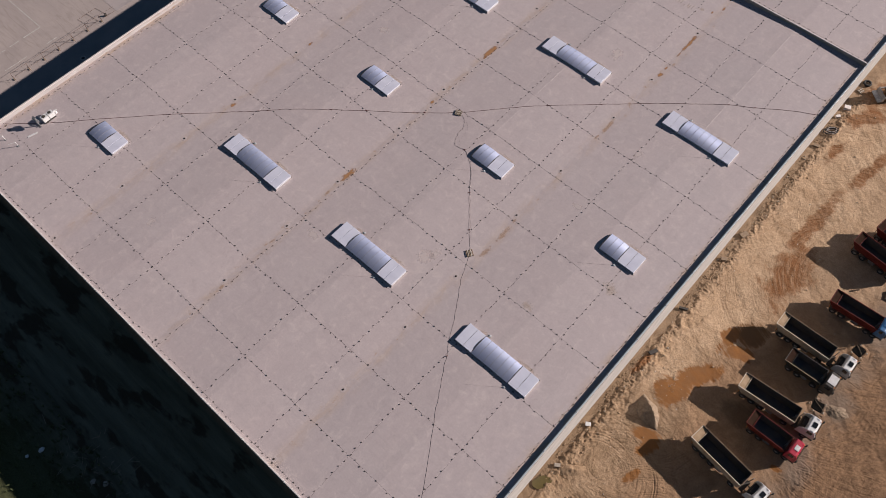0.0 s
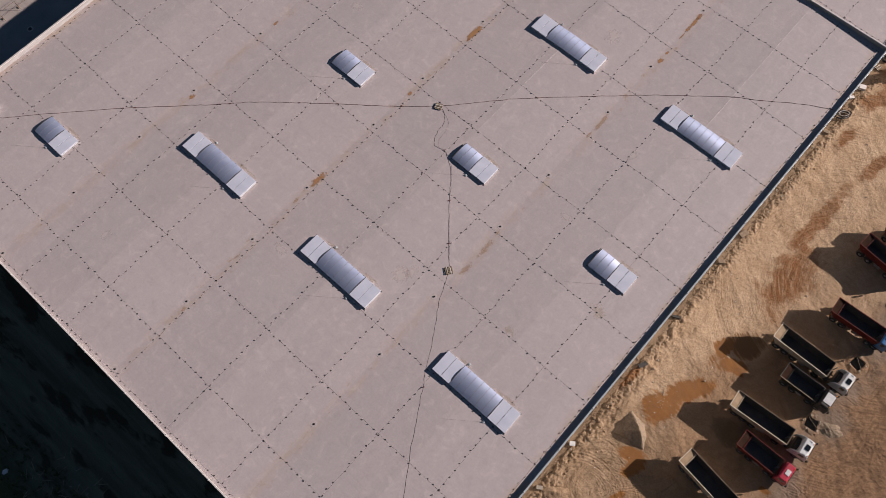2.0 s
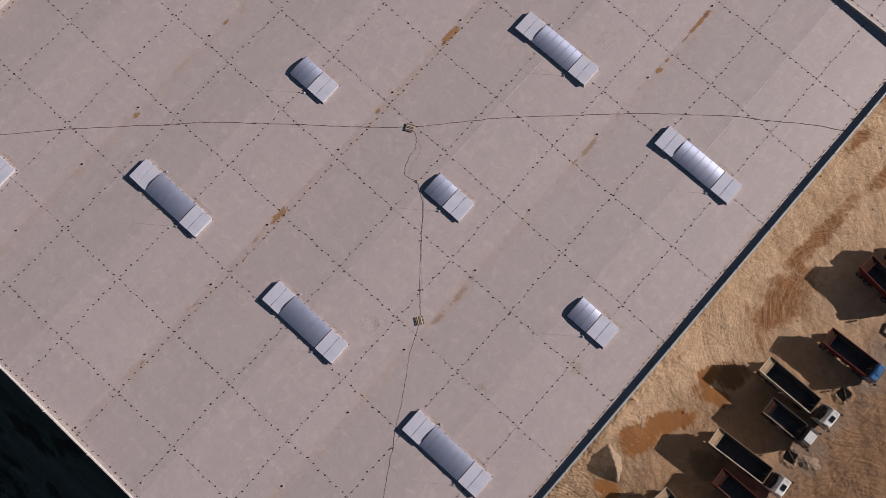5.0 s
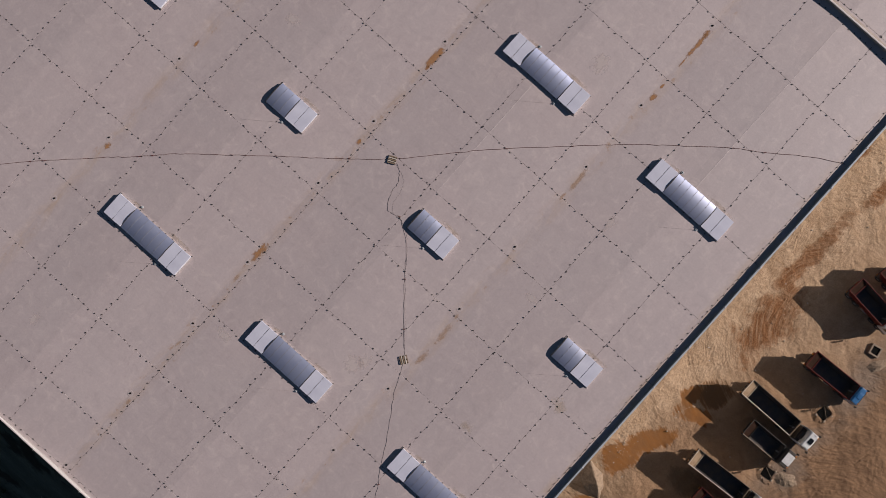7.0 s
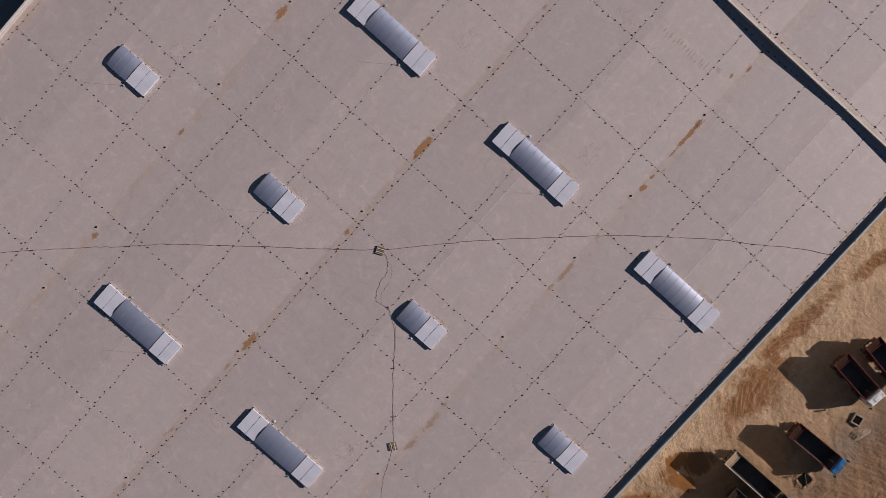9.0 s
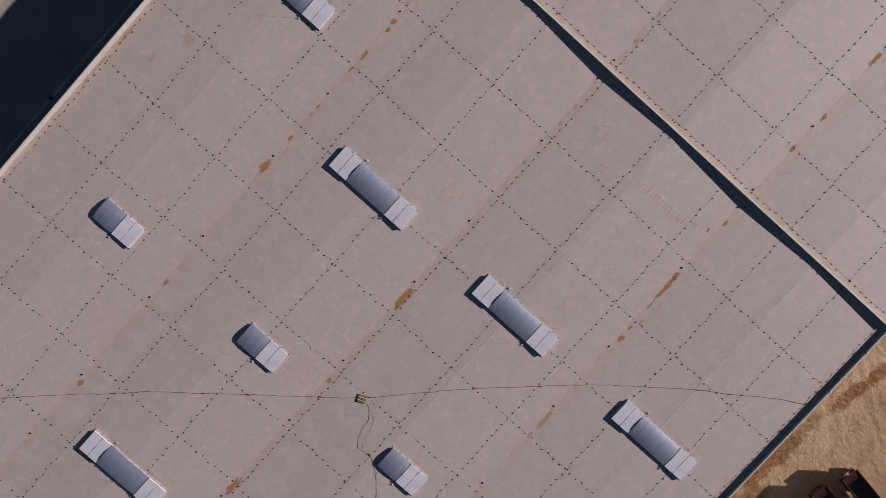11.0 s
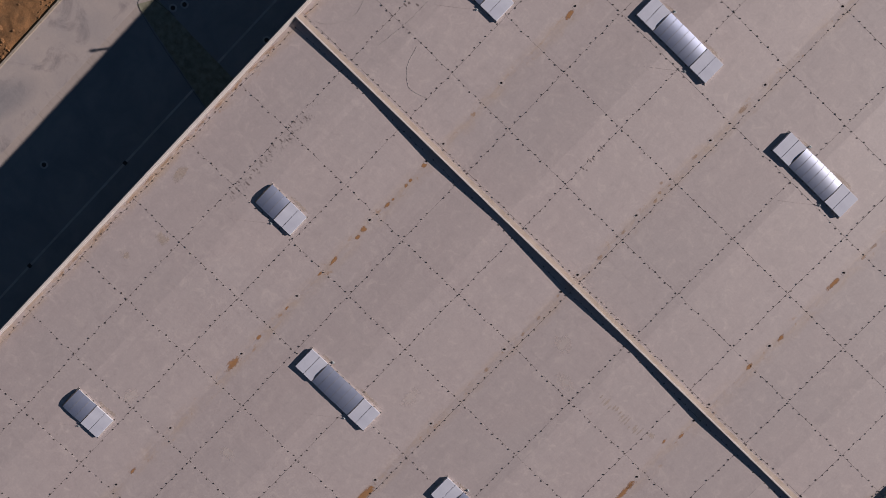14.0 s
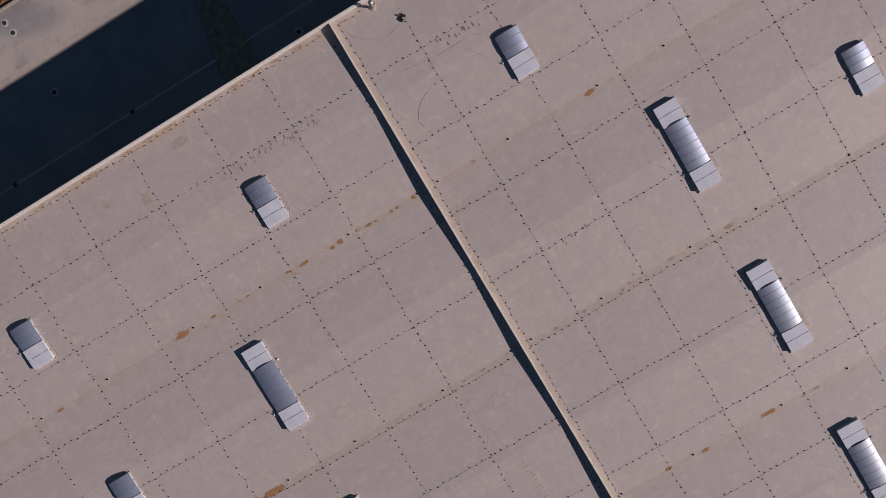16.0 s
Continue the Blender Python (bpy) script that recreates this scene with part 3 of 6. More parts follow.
rng = random.Random(58)
RUTS = [[(50.0, -4.0), (50.8, 3.0), (53.4, 8.0), (55.5, 14.0), (54.8, 22.0), (53.4, 30.0), (54.2, 40.0), (55.6, 50.0), (55.0, 66.0)],
        [(52.8, 16.0), (53.3, 26.0), (54.8, 33.0), (57.0, 38.0), (56.4, 50.0), (58.0, 66.0)],
        [(55.5, 20.0), (54.6, 28.0), (53.7, 37.0), (54.6, 48.0), (52.0, 60.0)],
        [(56.4, 21.5), (57.6, 26.0), (56.0, 31.0), (53.0, 34.0), (50.5, 42.0), (49.6, 55.0)],
        [(54.0, -3.0), (56.4, 1.5), (57.0, 6.0), (55.0, 10.5), (52.5, 12.5), (50.0, 20.0)],
        [(47.6, 3.0), (48.0, 14.0), (48.6, 26.0), (48.2, 40.0)],
        [(69.6, 3.6), (73.0, 5.0), (77.5, 8.0), (82.0, 14.0)], [(70.8, 1.8), (75.0, 3.6), (81.0, 6.6)], [(70.6, 0.0), (73.0, -1.0), (77.0, -0.6), (82.0, 1.4)],
        [(69.2, 5.6), (73.5, 8.0), (77.0, 12.5), (79.0, 22.0)], [(70.6, 16.6), (73.6, 17.6), (76.6, 21.0), (78.0, 30.0)], [(71.6, 24.0), (74.6, 27.0), (76.0, 34.0), (75.4, 46.0)],
        [(70.2, -3.6), (73.2, -5.4), (78.0, -5.6), (82.0, -4.0)], [(72.5, -2.0), (74.0, 6.0), (74.6, 14.0), (73.8, 26.0)],
        [(61.5, -2.0), (59.6, -6.0), (58.0, -10.0), (53.5, -13.0)], [(63.0, -10.0), (59.5, -11.5), (56.0, -14.5), (53.0, -20.0)], [(58.5, 12.5), (61.0, 9.0), (63.0, 7.5)]]
for number, path in enumerate(RUTS):
    faint = 0.28 if number < 6 else 0.9
    for extra in range(4):
        off = rng.uniform(-2.8, 2.8) if extra else 0.0
        bend = [(p[0] + rng.uniform(-0.5, 0.5), p[1] + rng.uniform(-0.5, 0.5)) for p in path]
        for axle in (-0.95, 0.95):
            for tread in (-0.13, 0.13):
                press(curve(bend, off + axle + tread), rng.uniform(0.07, 0.11), faint * rng.uniform(0.03, 0.07))
# lorries turning round beside the parked row
for i in range(26):
    rad = 1.6 + 0.30 * i + rng.uniform(-0.12, 0.12)
    a0, sweep = rng.uniform(-1.9, -0.6), rng.uniform(0.8, 2.2)
    ring = [(66.5 + rad * math.cos(a0 + sweep * q / 40), -2.2 + rad * 1.1 * math.sin(a0 + sweep * q / 40)) for q in range(41)]
    press([p for p in ring if p[0] > 68.6 or p[1] < -6.0], rng.uniform(0.06, 0.11), rng.uniform(0.03, 0.06))
# lorries turning on the spot
for i in range(30):
    rad = 0.9 + 0.26 * i + rng.uniform(-0.1, 0.1)
    a0, sweep = rng.uniform(0, 6.283), rng.uniform(1.5, 4.2)
    ring = [(51.7 + rad * 1.15 * math.cos(a0 + sweep * q / 40), -16.4 + rad * 0.95 * math.sin(a0 + sweep * q / 40)) for q in range(41)]
    press([p for p in ring if p[0] > 46.6], rng.uniform(0.07, 0.13), rng.uniform(0.03, 0.065))
# standing water has levelled the wet patches
for cx, cy, rx, ry, turn in ((52.9, -0.8, 2.7, 1.95, 60), (54.0, 3.1, 3.5, 1.5, 58), (54.5, 11.2, 2.7, 0.9, 78), (56.9, 10.2, 2.2, 1.1, 30), (56.8, 13.7, 2.2, 1.8, 45), (53.4, -8.6, 1.9, 1.0, 35), (54.6, -9.5, 1.9, 0.9, 95)):
    ca, sa = math.cos(radians(turn)), math.sin(radians(turn))
    px, py = GX[None, :] - cx, GY[:, None] - cy
    d = ((px * ca + py * sa) / rx) ** 2 + ((py * ca - px * sa) / ry) ** 2
    soft_edge = np.clip(1.5 - d, 0, 1) * 0.85
    sheet[:] = sheet * (1 - soft_edge) + soft_edge * (ground_z(cx, cy) - 0.03)
me.from_pydata([(a, b, sheet[j, i]) for j, b in enumerate(gy) for i, a in enumerate(gx)], [],
               [(j * nx + i, j * nx + i + 1, (j + 1) * nx + i + 1, (j + 1) * nx + i) for j in range(len(gy) - 1) for i in range(nx - 1)])
for p in me.polygons:
    p.use_smooth = True
me.materials.append(M_EARTH)
tagged(new("ground", me), "bare sandy worksite earth with wheel ruts and wet rusty patches", "ground", kind="structure")

YW = 0.90   # level of the paved yard on the shaded side


def flat(name, x0, x1, y0, y1, z0, z1, material, label, category):
    return tagged(part(name, slab(bmesh.new(), x0, x1, y0, y1, z0, z1), material), label, category, kind="structure")


flat("road", -63.9, -45.4, -46, 150, 0.5, YW, M_ASPHALT, "grey concrete service road in the hall's shade", "road")
flat("pavement_apron", -72.9, -65.2, -9, 150, 0.5, YW, M_APRON, "stained grey concrete apron beside the road", "pavement")
flat("pavement_gutter", -65.2, -63.9, -9, 150, 0.5, YW - 0.012, M_YARD, "sandy gutter strip between road and apron", "pavement")
flat("pavement_yard", -150, -63.9, -90, -9, 0.4, YW - 0.02, M_YARD, "sandy concrete yard with faint wheel marks", "pavement")
kerb = tagged(part("kerb", slab(bmesh.new(), -73.25, -72.9, -9, 150, 0.4, YW + 0.18, 0.03), M_CONC), "concrete kerb at the edge of the apron", "kerb", kind="structure")

# ---- the hall ----
# the roof falls from four ridges to the three lines of drains and to the two edges
FOLDS = [(-46.0, -0.09), (-33.70, 0.18), (-22.43, -0.12), (-11.15, 0.18), (0.0, -0.12), (11.25, 0.18), (22.55, -0.12), (33.85, 0.18), (46.0, -0.09)]


def roof_z(x):
    for (a, p), (b, q) in zip(FOLDS, FOLDS[1:]):
        if x <= b:
            break
    return ROOF + p + (q - p) * (x - a) / (b - a)


def fall(x):
    """Degrees by which the roof tilts about y."""
    return math.degrees(math.atan((roof_z(x - 0.1) - roof_z(x + 0.1)) / 0.2))


def bends(x0, x1):
    """x0, x1 and the folds between them."""
    return [x0] + [a for a, h in FOLDS if x0 + 0.02 < a < x1 - 0.02] + [x1]


def lay(pts, up):
    """Plan points laid on the roof."""
    return [(p[0], p[1], roof_z(p[0]) + up) for p in pts]


EAST, WEST, SOUTH, NORTH, MIDDLE = 45.80, -45.45, -46.05, 150.0, 56.38
UPM = 0.63   # the dividing upstand
UP = 0.45    # height of the upstands over the roof


def wall(name, x0, x1, y0, y1, label, up=0.0):
    w = tagged(part(name, slab(bmesh.new(), x0, x1, y0, y1, -0.6, ROOF + UP + up - 0.05), M_WALL), label, "wall", kind="structure")
    return w


WALLS = {
    "wall_east": wall("wall_east", EAST - 0.16, EAST, SOUTH, NORTH, "pale concrete outer wall panel of the hall"),
    "wall_west": wall("wall_west", WEST + 0.20, WEST + 0.40, SOUTH, NORTH, "pale concrete outer wall panel of the hall", 0.22),
    "wall_south": wall("wall_south", WEST + 0.36, EAST - 0.16, SOUTH, SOUTH + 0.13, "pale concrete outer wall panel of the hall"),
    "wall_north": wall("wall_north", WEST + 0.36, EAST - 0.16, NORTH - 0.22, NORTH, "pale concrete outer wall panel of the hall"),
}
# copings in lengths, with a lap at each joint
rng = random.Random(5)


def coping(name, along, a0, a1, c0, c1, length, label, lip=0.05, sheet=None, up=None):
    root = thing(name, Matrix.Identity(4), label, "coping", kind="structure")
    n = max(1, round((a1 - a0) / length))
    step = (a1 - a0) / n
    meshes = []
    for i in range(n):
        if not meshes:
            b = bmesh.new()
            w = c1 - c0
            if along == "y":
                slab(b, -lip, w + lip, 0.01, step - 0.01, -0.10, 0.0, 0.015)
                slab(b, -lip - 0.01, w + lip + 0.01, -0.05, 0.05, -0.10, 0.012)
            else:
                slab(b, 0.01, step - 0.01, -lip, w + lip, -0.10, 0.0, 0.015)
                slab(b, -0.05, 0.05, -lip - 0.01, w + lip + 0.01, -0.10, 0.012)
            o = part("coping_sheet", b, sheet or M_COPING, root)
            meshes.append(o.data)
        else:
            o = shared("coping_sheet", meshes[0], root, Matrix())
        dz = rng.uniform(-0.004, 0.004)
        o.matrix_local = Matrix.Translation((c0, a0 + i * step, ROOF + (up or UP) + dz) if along == "y" else (a0 + i * step, c0, ROOF + (up or UP) + dz))
    return root


coping("coping_east", "y", SOUTH, NORTH, EAST - 0.16, EAST, 5.6, "narrow pale blue-grey sheet coping on the hall's edge", 0.02, M_CAP)
coping("coping_west", "y", SOUTH, NORTH, WEST + 0.20, WEST + 0.38, 5.6, "sunlit pale sheet-metal coping on the hall's edge", 0.04, None, UP + 0.22)
tagged(part("trim_west", slab(bmesh.new(), WEST + 0.40, WEST + 0.43, SOUTH + 0.13, NORTH - 0.22, ROOF - 0.2, ROOF + UP + 0.11), M_LINER), "stained membrane facing inside the hall's edge", "facing", kind="structure")
coping("coping_south", "x", WEST + 0.42, EAST - 0.17, SOUTH, SOUTH + 0.13, 5.6, "pale sheet-metal coping on the hall's edge", 0.02)
mid_wall = tagged(part("wall_middle", slab(bmesh.new(), WEST + 0.36, EAST - 0.16, MIDDLE, MIDDLE + 0.14, ROOF - 0.3, ROOF + UPM - 0.05), M_UPSTAND),
                  "low upstand wall dividing the flat roof", "wall", kind="structure")
coping("coping_middle", "x", WEST + 0.42, EAST - 0.17, MIDDLE, MIDDLE + 0.14, 5.6, "narrow pale sheet coping on the dividing upstand", 0.03, None, UPM)
b = bmesh.new()
rows = []
for a in bends(WEST + 0.42, EAST - 0.17):
    z = roof_z(a)
    rows.append([b.verts.new((a, MIDDLE + d, z + h)) for d, h in ((0.14, -0.06), (0.14, 0.07), (0.22, 0.06), (0.70, 0.01), (0.74, -0.06))])
for p, q in zip(rows, rows[1:]):
    for n in range(5):
        b.faces.new((p[n], q[n], q[(n + 1) % 5], p[(n + 1) % 5]))
b.faces.new(rows[0])
b.faces.new(rows[-1][::-1])
bmesh.ops.recalc_face_normals(b, faces=b.faces)
tagged(part("trim_cant", b, M_UPSTAND), "sloped membrane strip against the dividing upstand", "membrane", kind="structure")
line = bends(WEST + 0.36, EAST - 0.16)
b = extrude(bmesh.new(), [(a, roof_z(a) - 0.02) for a in line] + [(line[-1], ROOF - 0.6), (line[0], ROOF - 0.6)], SOUTH + 0.13, NORTH - 0.22)
deck = tagged(part("roof", b, M_SEAM), "flat concrete roof of large jointed slabs falling to the drains", "roof", kind="structure")

# ---- skylights ----


def arc(hw, rise, n=12):
    """A shallow vault across y, from -hw to hw."""
    return [(-hw + 2 * hw * i / n, rise * (1 - (2 * i / n - 1) ** 2)) for i in range(n + 1)]


def skylight(name, length, bays, lids_at, label, fold=0.0, sunk=0.0):
    """A vaulted rooflight on a kerb. lids_at: the ends (-1, 1) that carry a flat smoke vent. fold: how far the roof falls from the middle to each end; sunk: how deep the middle sits in the ridge."""
    root = thing(name, Matrix.Identity(4), label, "skylight", "rooflights on the hall")
    hl, hw, kh = length / 2, 1.42, 0.20
    b = bmesh.new()
    t = 0.09
    for a in ((-hl, hl, -hw, -hw + t), (-hl, hl, hw - t, hw), (-hl, -hl + t, -hw + t, hw - t), (hl - t, hl, -hw + t, hw - t)):
        slab(b, *a, -0.22, kh, 0.012)
    part("kerb", b, M_KERB, root, "folded pale metal kerb")
    def down(x):
        return sunk - (fold + sunk * 0.7) * abs(x) / hl

    b = bmesh.new()
    for half_x in ((-hl - 0.16, 0.0), (0.0, hl + 0.16)):
        for y0, y1 in ((-hw - 0.16, -hw), (hw, hw + 0.16)):
            v = [b.verts.new((x, y, down(x) + z)) for z in (-0.02, 0.03) for y in (y0, y1) for x in half_x]
            for f in ((0, 2, 3, 1), (4, 5, 7, 6), (0, 1, 5, 4), (2, 6, 7, 3), (0, 4, 6, 2), (1, 3, 7, 5)):
                b.faces.new([v[n] for n in f])
    for x0, x1 in ((-hl - 0.16, -hl), (hl, hl + 0.16)):
        slab(b, x0, x1, -hw, hw, down(hl) - 0.02, down(hl) + 0.03, 0.008)
    part("flashing", b, M_COLLAR, root, "flat flashing round the kerb")
    lid = 2.68
    x0 = -hl + (lid if -1 in lids_at else 0.0)
    x1 = hl - (lid if 1 in lids_at else 0.0)
    rise = 0.235
    sec = arc(hw + 0.06, rise)
    step = (x1 - x0) / bays
    mid = (x0 + x1) / 2

    def camber(x):
        return 0.09 * (1 - ((x - mid) / (x1 - mid)) ** 2)

    for i in range(bays):
        b = bmesh.new()
        a0, a1 = x0 + i * step + 0.03, x0 + (i + 1) * step - 0.03
        def line(c, up):
            return [b.verts.new((c, y, kh + up + z + camber(c))) for y, z in sec]
        for p, q in ((line(a0, 0.02), line(a1, 0.02)), (line(a1, 0.0), line(a0, 0.0)), (line(a0, 0.0), line(a0, 0.02)), (line(a1, 0.02), line(a1, 0.0))):
            for s in range(len(sec) - 1):
                b.faces.new((p[s], q[s], q[s + 1], p[s + 1]))
        part("vault_panel", b, M_VAULT, root, smooth=True)
    for i in range(bays + 1):
        b = bmesh.new()
        c = x0 + i * step
        w = 0.026 if 0 < i < bays else 0.045
        rows = []
        for dx, dz in ((-w, 0.0), (-w, 0.035), (w, 0.035), (w, 0.0)):
            rows.append([b.verts.new((c + dx, y * 1.012, kh + z + dz + camber(c))) for y, z in sec])
        for p, q in zip(rows, rows[1:]):
            for s in range(len(sec) - 1):
                b.faces.new((p[s], p[s + 1], q[s + 1], q[s]))
        bmesh.ops.recalc_face_normals(b, faces=b.faces)
        # end ribs are dark to paint the shaded gap between vault and lid
        part("rib", b, M_RIB if 0 < i < bays else M_DARK, root)
    for end in (-1, 1):
        b = bmesh.new()
        c = x0 if end < 0 else x1
        lo = [b.verts.new((c, y, kh)) for y, z in sec]
        hi = [b.verts.new((c, y, kh + z)) for y, z in sec]
        for s in range(len(sec) - 1):
            b.faces.new((lo[s], lo[s + 1], hi[s + 1], hi[s]))
        ret = bmesh.ops.extrude_face_region(b, geom=b.faces[:])
        bmesh.ops.translate(b, vec=(-0.03 * end, 0, 0), verts=[v for v in ret["geom"] if isinstance(v, bmesh.types.BMVert)])
        bmesh.ops.recalc_face_normals(b, faces=b.faces)
        part("end_panel", b, M_VAULT, root)
    for end in lids_at:
        for j in range(2):
            b = bmesh.new()
            a0 = end * hl - end * lid / 2 * j
            a1 = end * hl - end * lid / 2 * (j + 1)
            lo, hi = min(a0, a1) + 0.025, max(a0, a1) - 0.025
            z0, z1 = kh + 0.16, kh + 0.14
            prof = [(-hw - 0.06, z1 - 0.13), (-hw - 0.06, z1), (0.0, z0), (hw + 0.06, z1), (hw + 0.06, z1 - 0.13)]
            v0 = [b.verts.new((lo, y, z)) for y, z in prof]
            v1 = [b.verts.new((hi, y, z)) for y, z in prof]
            for s in range(4):
                b.faces.new((v0[s], v1[s], v1[s + 1], v0[s + 1]))
            b.faces.new(v0)
            b.faces.new(v1[::-1])
            b.faces.new((v0[0], v0[4], v1[4], v1[0]))
            bmesh.ops.recalc_face_normals(b, faces=b.faces)
            bmesh.ops.bevel(b, geom=b.edges[:], offset=0.012, segments=1, affect="EDGES")
            lid_ob = part("vent_lid", b, M_LID, root, "pale flat smoke vent lid")
        xa, xb = sorted((end * hl, end * (hl - lid)))
        for s in (-1, 1):
            b = slab(bmesh.new(), xa + 0.02, xb - 0.02, s * hw - 0.03, s * hw + 0.03, kh, kh + 0.09)
            part("hinge_rail", b, M_DARK, root, "dark hinge rail under the lid")
    n = int(length / 0.95)
    me = None
    for i in range(n + 1):
        for s in (-1, 1):
            m = Matrix.Translation((-hl + length * i / n, s * (hw + 0.10), down(-hl + length * i / n) + 0.03))
            if me is None:
                o = part("fixing_clip", slab(bmesh.new(), -0.05, 0.05, -0.05, 0.05, 0.0, 0.05), M_CLIP, root)
                o.matrix_local = m
                me = o.data
            else:
                shared("fixing_clip", me, root, m)
    return root


LONGS = [(-11.05, -18.1), (11.6, -18.1), (34.2, -18.15), (-11.05, 27.75), (11.62, 27.75), (34.2, 27.75), (-10.9, 85.55), (11.6, 85.55), (34.15, 85.55)]
SHORTS = [(-8.28, 4.55), (14.3, 4.55), (37.05, 4.58), (-30.65, -29.9), (-30.85, 4.4), (-30.85, 38.8), (-30.6, 73.75), (-8.2, 107.5)]
long_one = skylight("skylight", 11.35, 6, (-1, 1), "long vaulted rooflight with a pale smoke vent at each end", 0.10, 0.05)
short_one = skylight("skylight", 5.65, 3, (1,), "short vaulted rooflight with one pale smoke vent")
for proto, places in ((long_one, LONGS), (short_one, SHORTS)):
    for i, (a, c) in enumerate(places):
        m = pose(a, c, roof_z(a) - (0.05 if proto is long_one else 0.0), ry=0.0 if proto is long_one else fall(a))
        if i:
            copy_thing(proto, m)
        else:
            proto.matrix_basis = m


def anchor(m):
    root = thing("anchor_weight", m, "small pale round anchor weight beside a rooflight", "weight", "anchor weights")
    b = bmesh.new()
    rod(b, (0, 0, 0), (0, 0, 0.07), 0.17, 0.15, 14)
    part("disc", b, M_CAP, root)
    b = bmesh.new()
    rod(b, (0, 0, 0.07), (0, 0, 0.17), 0.045, 0.045, 8)
    rod(b, (0, 0, 0.17), (0, 0, 0.21), 0.08, 0.02, 8)
    part("knob", b, M_STEEL, root)
    return root


first = None
for a, c in [(p[0] + 3.0, p[1] - 2.05) for p in LONGS] + [(p[0] + 0.2, p[1] - 2.05) for p in SHORTS] + [(p[0] - 2.7, p[1] + 1.95) for p in LONGS]:
    if first is None:
        first = anchor(pose(a, c, roof_z(a)))
    else:
        copy_thing(first, pose(a, c, roof_z(a)))
rng = random.Random(11)
for a, c in [(p[0] + 3.0, p[1] - 2.05) for p in LONGS] + [(p[0] + 0.2, p[1] - 2.05) for p in SHORTS]:
    b = bmesh.new()
    tube(b, lay(smooth_line([(a, c), (a - 1.9, c - 1.5), (a - 3.9, c - 3.0)], 8, 0.01, rng), 0.012), 0.006, 4)
    tagged(part("guy_wire", b, M_GUY), "thin slack wire lying on the roof slabs", "wire", "guy wires")

# ---- drains ----


def drain(m):
    root = thing("roof_drain", m, "dark roof drain in a pale round collar", "drain", "roof drains")
    b = bmesh.new()
    n = 18
    rings = [(0.37, 0.008), (0.33, 0.014), (0.15, 0.010), (0.11, -0.03), (0.06, -0.03)]
    vs = [[b.verts.new((r * math.cos(2 * math.pi * i / n), r * math.sin(2 * math.pi * i / n), z)) for i in range(n)] for r, z in rings]
    for p, q in zip(vs, vs[1:]):
        for i in range(n):
            b.faces.new((p[i], p[(i + 1) % n], q[(i + 1) % n], q[i]))
    bmesh.ops.recalc_face_normals(b, faces=b.faces)
    part("collar", b, M_COLLAR, root)
    b = bmesh.new()
    rod(b, (0, 0, -0.03), (0, 0, 0.05), 0.115, 0.10, 14)
    for i in range(8):
        a = math.pi * i / 4
        slab(b, 0.05, 0.11, -0.012, 0.012, 0.0, 0.07, 0, Matrix.Rotation(a, 4, "Z"))
    # strainer is near-black for the darkness of the drain hole
    part("strainer", b, M_HOLE, root)
    return root


DRAIN_Y = [-45.05, -33.64, -22.46, -12.68, 0.0, 9.9, 22.69, 32.52, 45.24, 54.95, 67.7, 80.0, 89.0, 101.5, 111.3]
DRAINS = [(a, c) for a in (-22.43, 0.0, 22.55) for c in DRAIN_Y] + [(-22.4, 57.85), (0.0, 57.8), (22.45, 57.65)]
first = None
for a, c in DRAINS:
    if first is None:
        first = drain(pose(a, c, roof_z(a)))
    else:
        copy_thing(first, pose(a, c, roof_z(a)))

